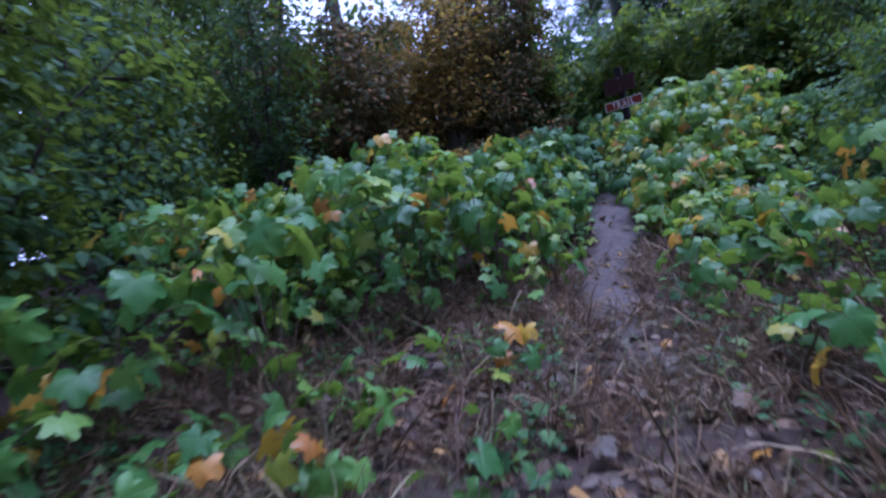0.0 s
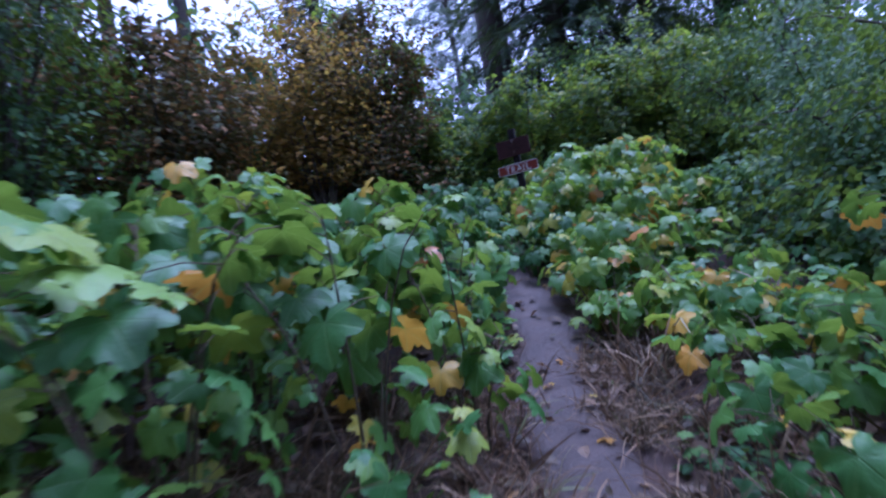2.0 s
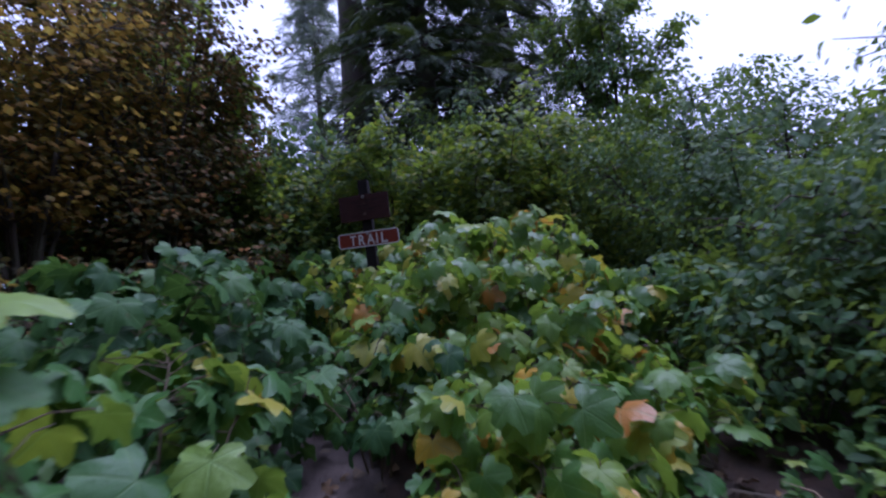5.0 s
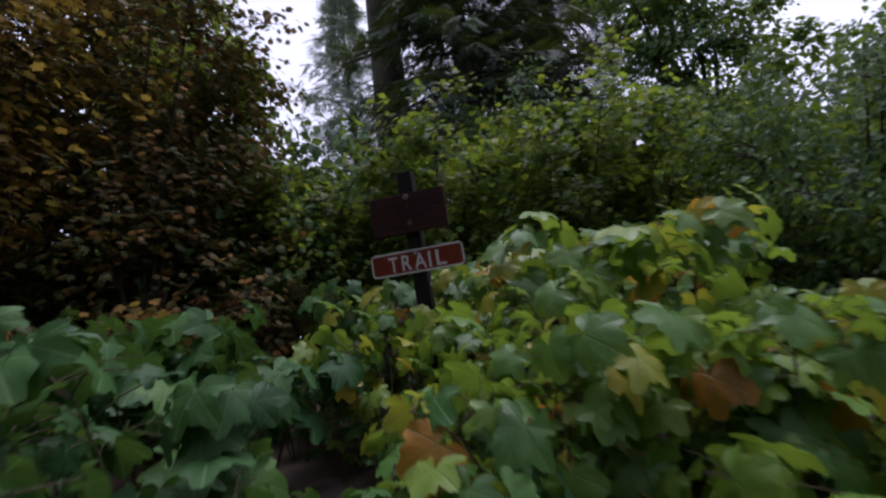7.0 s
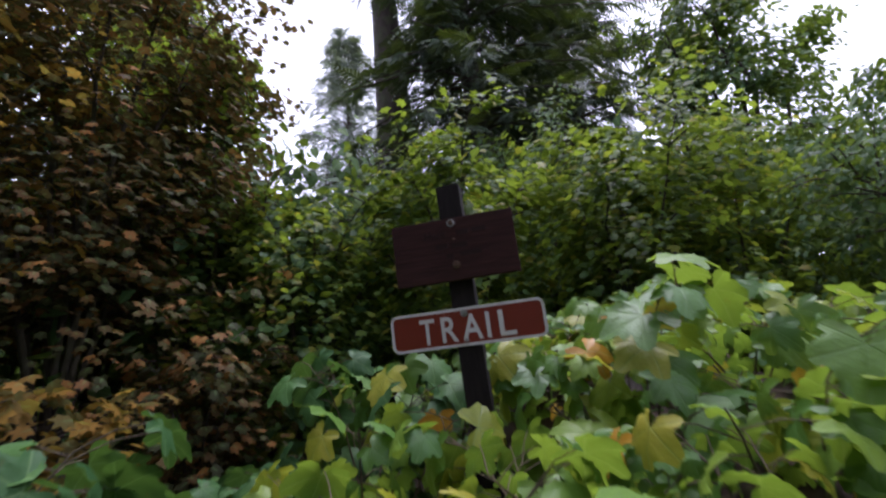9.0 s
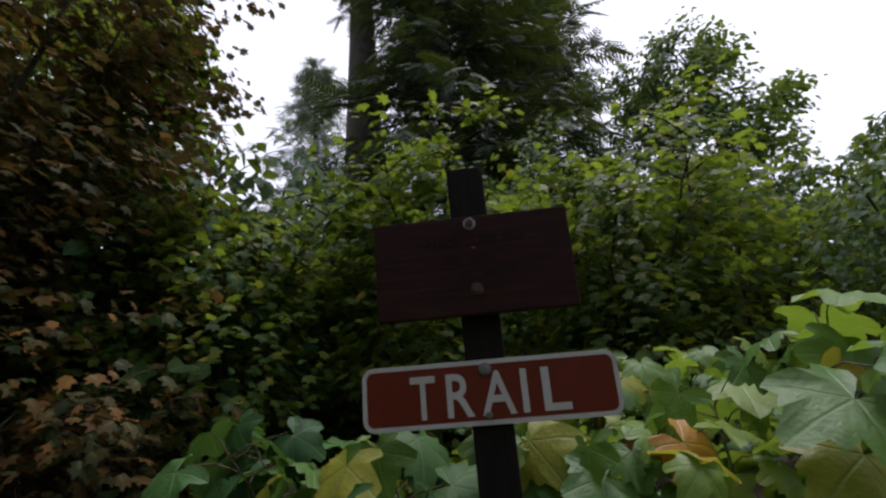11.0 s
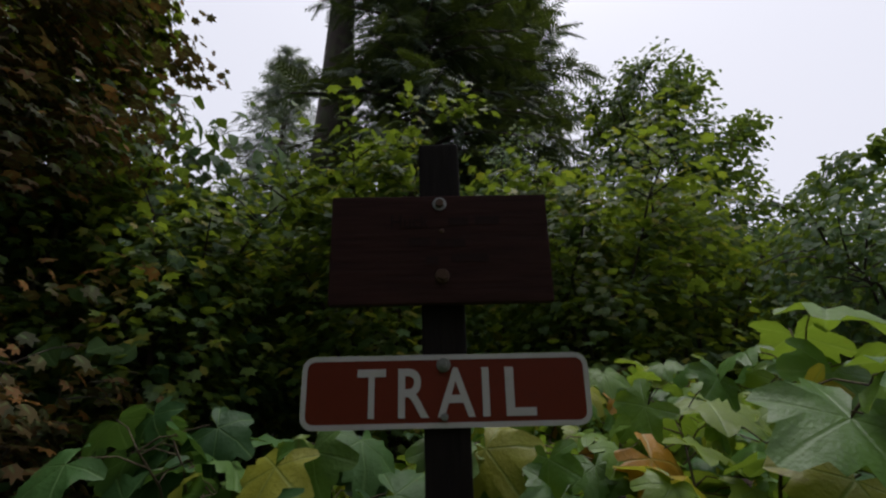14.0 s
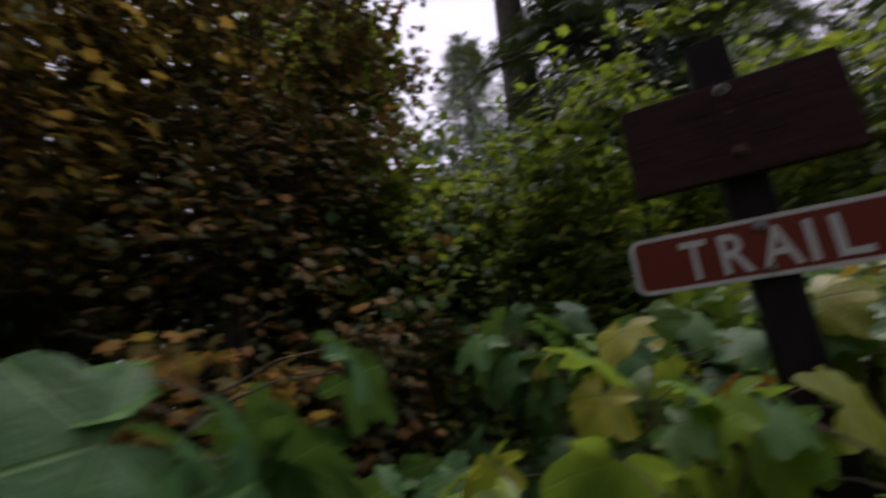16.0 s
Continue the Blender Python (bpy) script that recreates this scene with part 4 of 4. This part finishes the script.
def trail_sign():
    px, py = 3.58 - 0.043, 8.09 + 0.043
    thing = new("trail_sign")
    thing.matrix_world = pose(3.58, 8.09, 2.87, 7.0, 0, -44.06)
    tagged(thing, "wooden trail post with dark board and red-brown metal plate", "sign")
    foot = ground_z(px, py) - 2.87 - 0.3
    top = 0.625
    bm = bmesh.new()
    box(bm, (0.104, 0.098, top - foot), (0, 0.066, (top + foot) / 2), 0.006)
    bmesh.ops.subdivide_edges(bm, edges=[e for e in bm.edges if e.calc_length() > 0.5], cuts=14)
    for v in bm.verts:
        v.co += Vector((noise.noise(v.co * 9), noise.noise(v.co * 9 + Vector((5, 0, 0))), 0)) * 0.0025
    part("post", bm, POST_WOOD, thing, "square weathered dark wooden post")
    bm = bmesh.new()
    box(bm, (0.528, 0.032, 0.270), (0, 0, 0), 0.004)
    board = part("board", bm, BOARD_WOOD, thing, "dark stained board with faint carved letters", Matrix.Translation((-0.003, 0.0, 0.328)) @ Matrix.Rotation(radians(0.55), 4, "Y"))
    carved = letter_mesh("Huck", 0.046, 0.0006, 0.0008, 0.95)
    carved.materials.append(CARVED)
    child("carved_word", carved, board, "faint carved letters", m=Matrix.Translation((-0.075, -0.0172, 0.052)))
    for x, z, w in ((0.045, 0.066, 0.05), (0.115, 0.068, 0.06), (-0.05, 0.016, 0.05), (0.025, 0.012, 0.07), (-0.02, -0.032, 0.03), (0.07, -0.026, 0.09)):
        bm = bmesh.new()
        box(bm, (w, 0.0012, 0.020), (0, 0, 0), 0.0)
        part("carved_word", bm, CARVED, board, "worn unreadable carving", Matrix.Translation((x, -0.0168, z)))
    bolt(board, 0.0, 0.112, -0.0182, 0.0175, 0.0115, RUST, STEEL)
    bolt(board, 0.003, -0.070, -0.0182, 0.0175, 0.0115, RUST)
    bm = bmesh.new()
    bmesh.ops.create_uvsphere(bm, u_segments=12, v_segments=8, radius=0.006)
    part("screw_head", bm, RUST, board, "small rusty screw head", Matrix.Translation((0.004, -0.0165, 0.042)) @ Matrix.Diagonal((1, 0.5, 1, 1)))
    w, h = 0.650, 0.158
    bm = bmesh.new()
    rounded_plate(bm, w, h, 0.030, 0.003)
    plate = part("plate", bm, SIGN_RED, thing, "red-brown metal plate lettered in white", Matrix.Translation((0, 0.010, 0)) @ Matrix.Rotation(radians(0.77), 4, "Y"))
    bm = bmesh.new()
    rounded_frame(bm, w, h, 0.030, 0.0115, 0.0044)
    part("border", bm, SIGN_WHITE, plate, "white reflective border")
    for ch, x, wide in (("T", -0.168, 0.72), ("R", -0.079, 0.81), ("A", 0.022, 0.80), ("I", 0.089, 0.85), ("L", 0.162, 1.04)):
        me = letter_mesh(ch, 0.149, 0.0006, 0.0021, wide)
        me.materials.append(SIGN_WHITE)
        child("letter", me, plate, "white capital letter", m=Matrix.Translation((x, -0.0024, -0.0545)))
    bolt(plate, -0.005, 0.056, -0.004, 0.0165, 0.0095, STEEL)
    bolt(plate, -0.005, -0.056, -0.004, 0.009, 0.0075, STEEL)
    # Small plate standing in for an unclear pale spot on the post.
    bm = bmesh.new()
    rounded_plate(bm, 0.040, 0.012, 0.004, 0.0012)
    part("pale_piece", bm, SIGN_WHITE, thing, "small pale flat piece low on the post", Matrix.Translation((-0.005, 0.0145, -0.325)))


trail_sign()


# ---- ground cover ----
def blades(name, count, area, high, material, label, category, seed, clear, lay=0.5):
    rng = random.Random(seed)
    P, N, W, S = [], [], [], []
    shape = []
    for s in range(3):
        v, f, u = [], [], []
        for k in range(4):
            y, z = k / 3, (0.75 - 0.27 * s) * math.sin(k / 3 * (1.6 + 0.6 * s)) - 0.1 * (k / 3) ** 2
            wd = 0.016 * (1 - k / 3.2)
            v += [(-wd, y * 0.75, z), (wd, y * 0.75, z)]
            u += [(0, y), (0, y)]
        for k in range(3):
            f += [(2 * k, 2 * k + 1, 2 * k + 3), (2 * k, 2 * k + 3, 2 * k + 2)]
        shape.append((np.array(v), np.array(f), np.array(u)))
    tries = 0
    while len(P) < count and tries < count * 6:
        tries += 1
        x, y = rng.uniform(*area[0]), rng.uniform(*area[1])
        d = abs(x - trail_x(y))
        if d < clear and rng.random() > (0.10 if y > 3.1 else 0.85) or noise.noise((x * 2.2, y * 2.2, seed)) < -0.10:
            continue
        for _ in range(rng.randint(4, 9)):
            a = rng.uniform(0, 2 * math.pi)
            xx, yy = x + rng.gauss(0, 0.035), y + rng.gauss(0, 0.035)
            P.append((xx, yy, ground_z(xx, yy) + 0.004))
            n = Vector((rng.gauss(0, lay), rng.gauss(0, lay), 1)).normalized()
            N.append(tuple(n))
            W.append((math.cos(a), math.sin(a), 0))
            S.append(high * rng.uniform(0.4, 1.2) * (1.7 if rng.random() < 0.12 else 1.0))
    me = joined(name, shape, np.array(P), turn_to(np.array(N), np.array(W)), np.array(S), material)
    tagged(new(name, me), label, category, kind="stuff")


def litter(count, seed):
    rng = random.Random(seed)
    P, N, W, S = [], [], [], []
    for _ in range(count):
        x, y = rng.uniform(-2.6, 4.0), rng.uniform(0.0, 6.5)
        if abs(x - trail_x(y)) < 0.28 and y > 2.8 and rng.random() > 0.25:
            continue
        P.append((x, y, ground_z(x, y) + 0.012 + rng.random() ** 2 * 0.08))
        N.append((rng.gauss(0, 0.45), rng.gauss(0, 0.45), 1))
        W.append((rng.gauss(0, 1), rng.gauss(0, 1), 0))
        S.append(rng.uniform(0.05, 0.11))
    me = joined("leaf_litter", LEAF_SHAPES[:3] + OVATE_SHAPES, np.array(P), turn_to(np.array(N), np.array(W)), np.array(S), DEAD_LEAF)
    tagged(new("leaf_litter", me), "brown dead leaves strewn over the forest soil", "leaf litter", kind="stuff")


def weeds(count, seed):
    rng = random.Random(seed)
    P, N, W, S = [], [], [], []
    for _ in range(count):
        x, y = rng.uniform(-2.3, 3.2), rng.uniform(0.2, 3.4)
        if abs(x - trail_x(y)) < 0.35 or noise.noise((x * 1.7, y * 1.7, 12.0)) < 0.02:
            continue
        P.append((x, y, ground_z(x, y) + rng.uniform(0.03, 0.16)))
        N.append((rng.gauss(0, 0.4), rng.gauss(0, 0.4), 1))
        W.append((rng.gauss(0, 1), rng.gauss(0, 1), -0.1))
        S.append(rng.uniform(0.035, 0.085))
    me = joined("low_weeds", OVATE_SHAPES + MAPLE_SHAPES[:2], np.array(P), turn_to(np.array(N), np.array(W)), np.array(S), HEDGE)
    tagged(new("low_weeds", me), "small green weeds growing through the dry grass", "weeds", kind="stuff")


def seedlings(count, seed):
    """Young leaves close over the soil, between and under the bushes."""
    rng = random.Random(seed)
    P, N, W, S = [], [], [], []
    for _ in range(count):
        x, y = rng.uniform(-2.4, 5.6), rng.uniform(3.1, 9.2)
        if abs(x - trail_x(y)) < (0.36 if y < 3.8 else 0.25) or (y < 4.6 and trail_x(y) - 0.5 < x < trail_x(y) + 1.05) or noise.noise((x * 1.3, y * 1.3, 21.0)) < (0.12 if y < 5.4 and x < trail_x(y) else -0.12):
            continue
        p = Vector((x, y, ground_z(x, y) + rng.uniform(0.04, 0.50 if y < 4.6 else 0.34)))
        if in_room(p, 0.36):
            continue
        P.append(tuple(p))
        N.append((rng.gauss(0, 0.4), rng.gauss(0, 0.4) - 0.25, 0.9))
        W.append((rng.gauss(0, 1), rng.gauss(0, 1), -0.3))
        S.append(rng.uniform(0.07, 0.15))
    me = joined("berry_seedlings", LEAF_SHAPES, np.array(P), turn_to(np.array(N), np.array(W)), np.array(S), BERRY)
    tagged(new("berry_seedlings", me), "low berry seedlings closing over the soil under bushes", "undergrowth", kind="stuff")


def fallen_leaves():
    rng = random.Random(5)
    spots = [(0.95, 1.55), (0.30, 1.35), (0.62, 2.3), (1.15, 2.6), (1.40, 4.47), (1.60, 4.0), (1.35, 3.6), (1.72, 4.55), (1.0, 3.0), (0.78, 2.85), (1.5, 4.3), (0.55, 1.1), (0.45, 1.9), (-0.4, 1.5), (-0.9, 1.9), (1.75, 2.4), (1.9, 3.0), (0.1, 2.4)]
    for k, (x, y) in enumerate(spots):
        me = (YELLOW_MESHES + YELLOW_MESHES)[k % 8]
        ob = new("fallen_leaf", me)
        d = rng.uniform(0.055, 0.09)
        ob.matrix_world = Matrix.Translation((x, y, ground_z(x, y) + 0.036)) @ Euler((rng.gauss(0, 0.2), rng.gauss(0, 0.2), rng.uniform(0, 6))).to_matrix().to_4x4() @ Matrix.Diagonal((d, d, d, 1))
        tagged(ob, "fallen yellow-orange leaf lying on the ground", "leaf", "fallen leaves on the trail")


def fallen_twigs():
    rng = random.Random(8)
    for _ in range(46):
        x, y = rng.uniform(-1.6, 3.2), rng.uniform(0.3, 4.8)
        a, l = rng.uniform(0, 6.28), rng.uniform(0.12, 0.5)
        pts = []
        for k in range(5):
            xx, yy = x + math.cos(a) * l * k / 4 + rng.gauss(0, 0.012), y + math.sin(a) * l * k / 4 + rng.gauss(0, 0.012)
            pts.append((xx, yy, ground_z(xx, yy) + 0.024 + 0.01 * rng.random()))
        tagged(new("fallen_twig", tubes_mesh("fallen_twig", [tube(pts, [0.004, 0.0038, 0.0034, 0.003, 0.002], 5)], STEM)), "thin dry brown twig lying on the ground", "twig", "twigs on the ground")


blades("dry_grass", 46000, ((-2.4, 3.8), (0.2, 4.6)), 0.26, STRAW, "flattened dry brown grass beside the trail", "grass", 3, 0.22, 0.9)
blades("tall_dry_grass", 420, ((1.75, 2.95), (3.5, 4.95)), 0.42, STRAW, "tall dry pale grass stalks beside the trail", "grass", 14, 0.36, 0.3)
blades("green_grass", 2600, ((-2.4, 3.6), (-0.6, 5.0)), 0.15, GRASS, "thin green grass among the dry stalks", "grass", 4, 0.34, 0.5)
litter(4600, 6)
weeds(5200, 9)
seedlings(7500, 10)
fallen_leaves()
fallen_twigs()
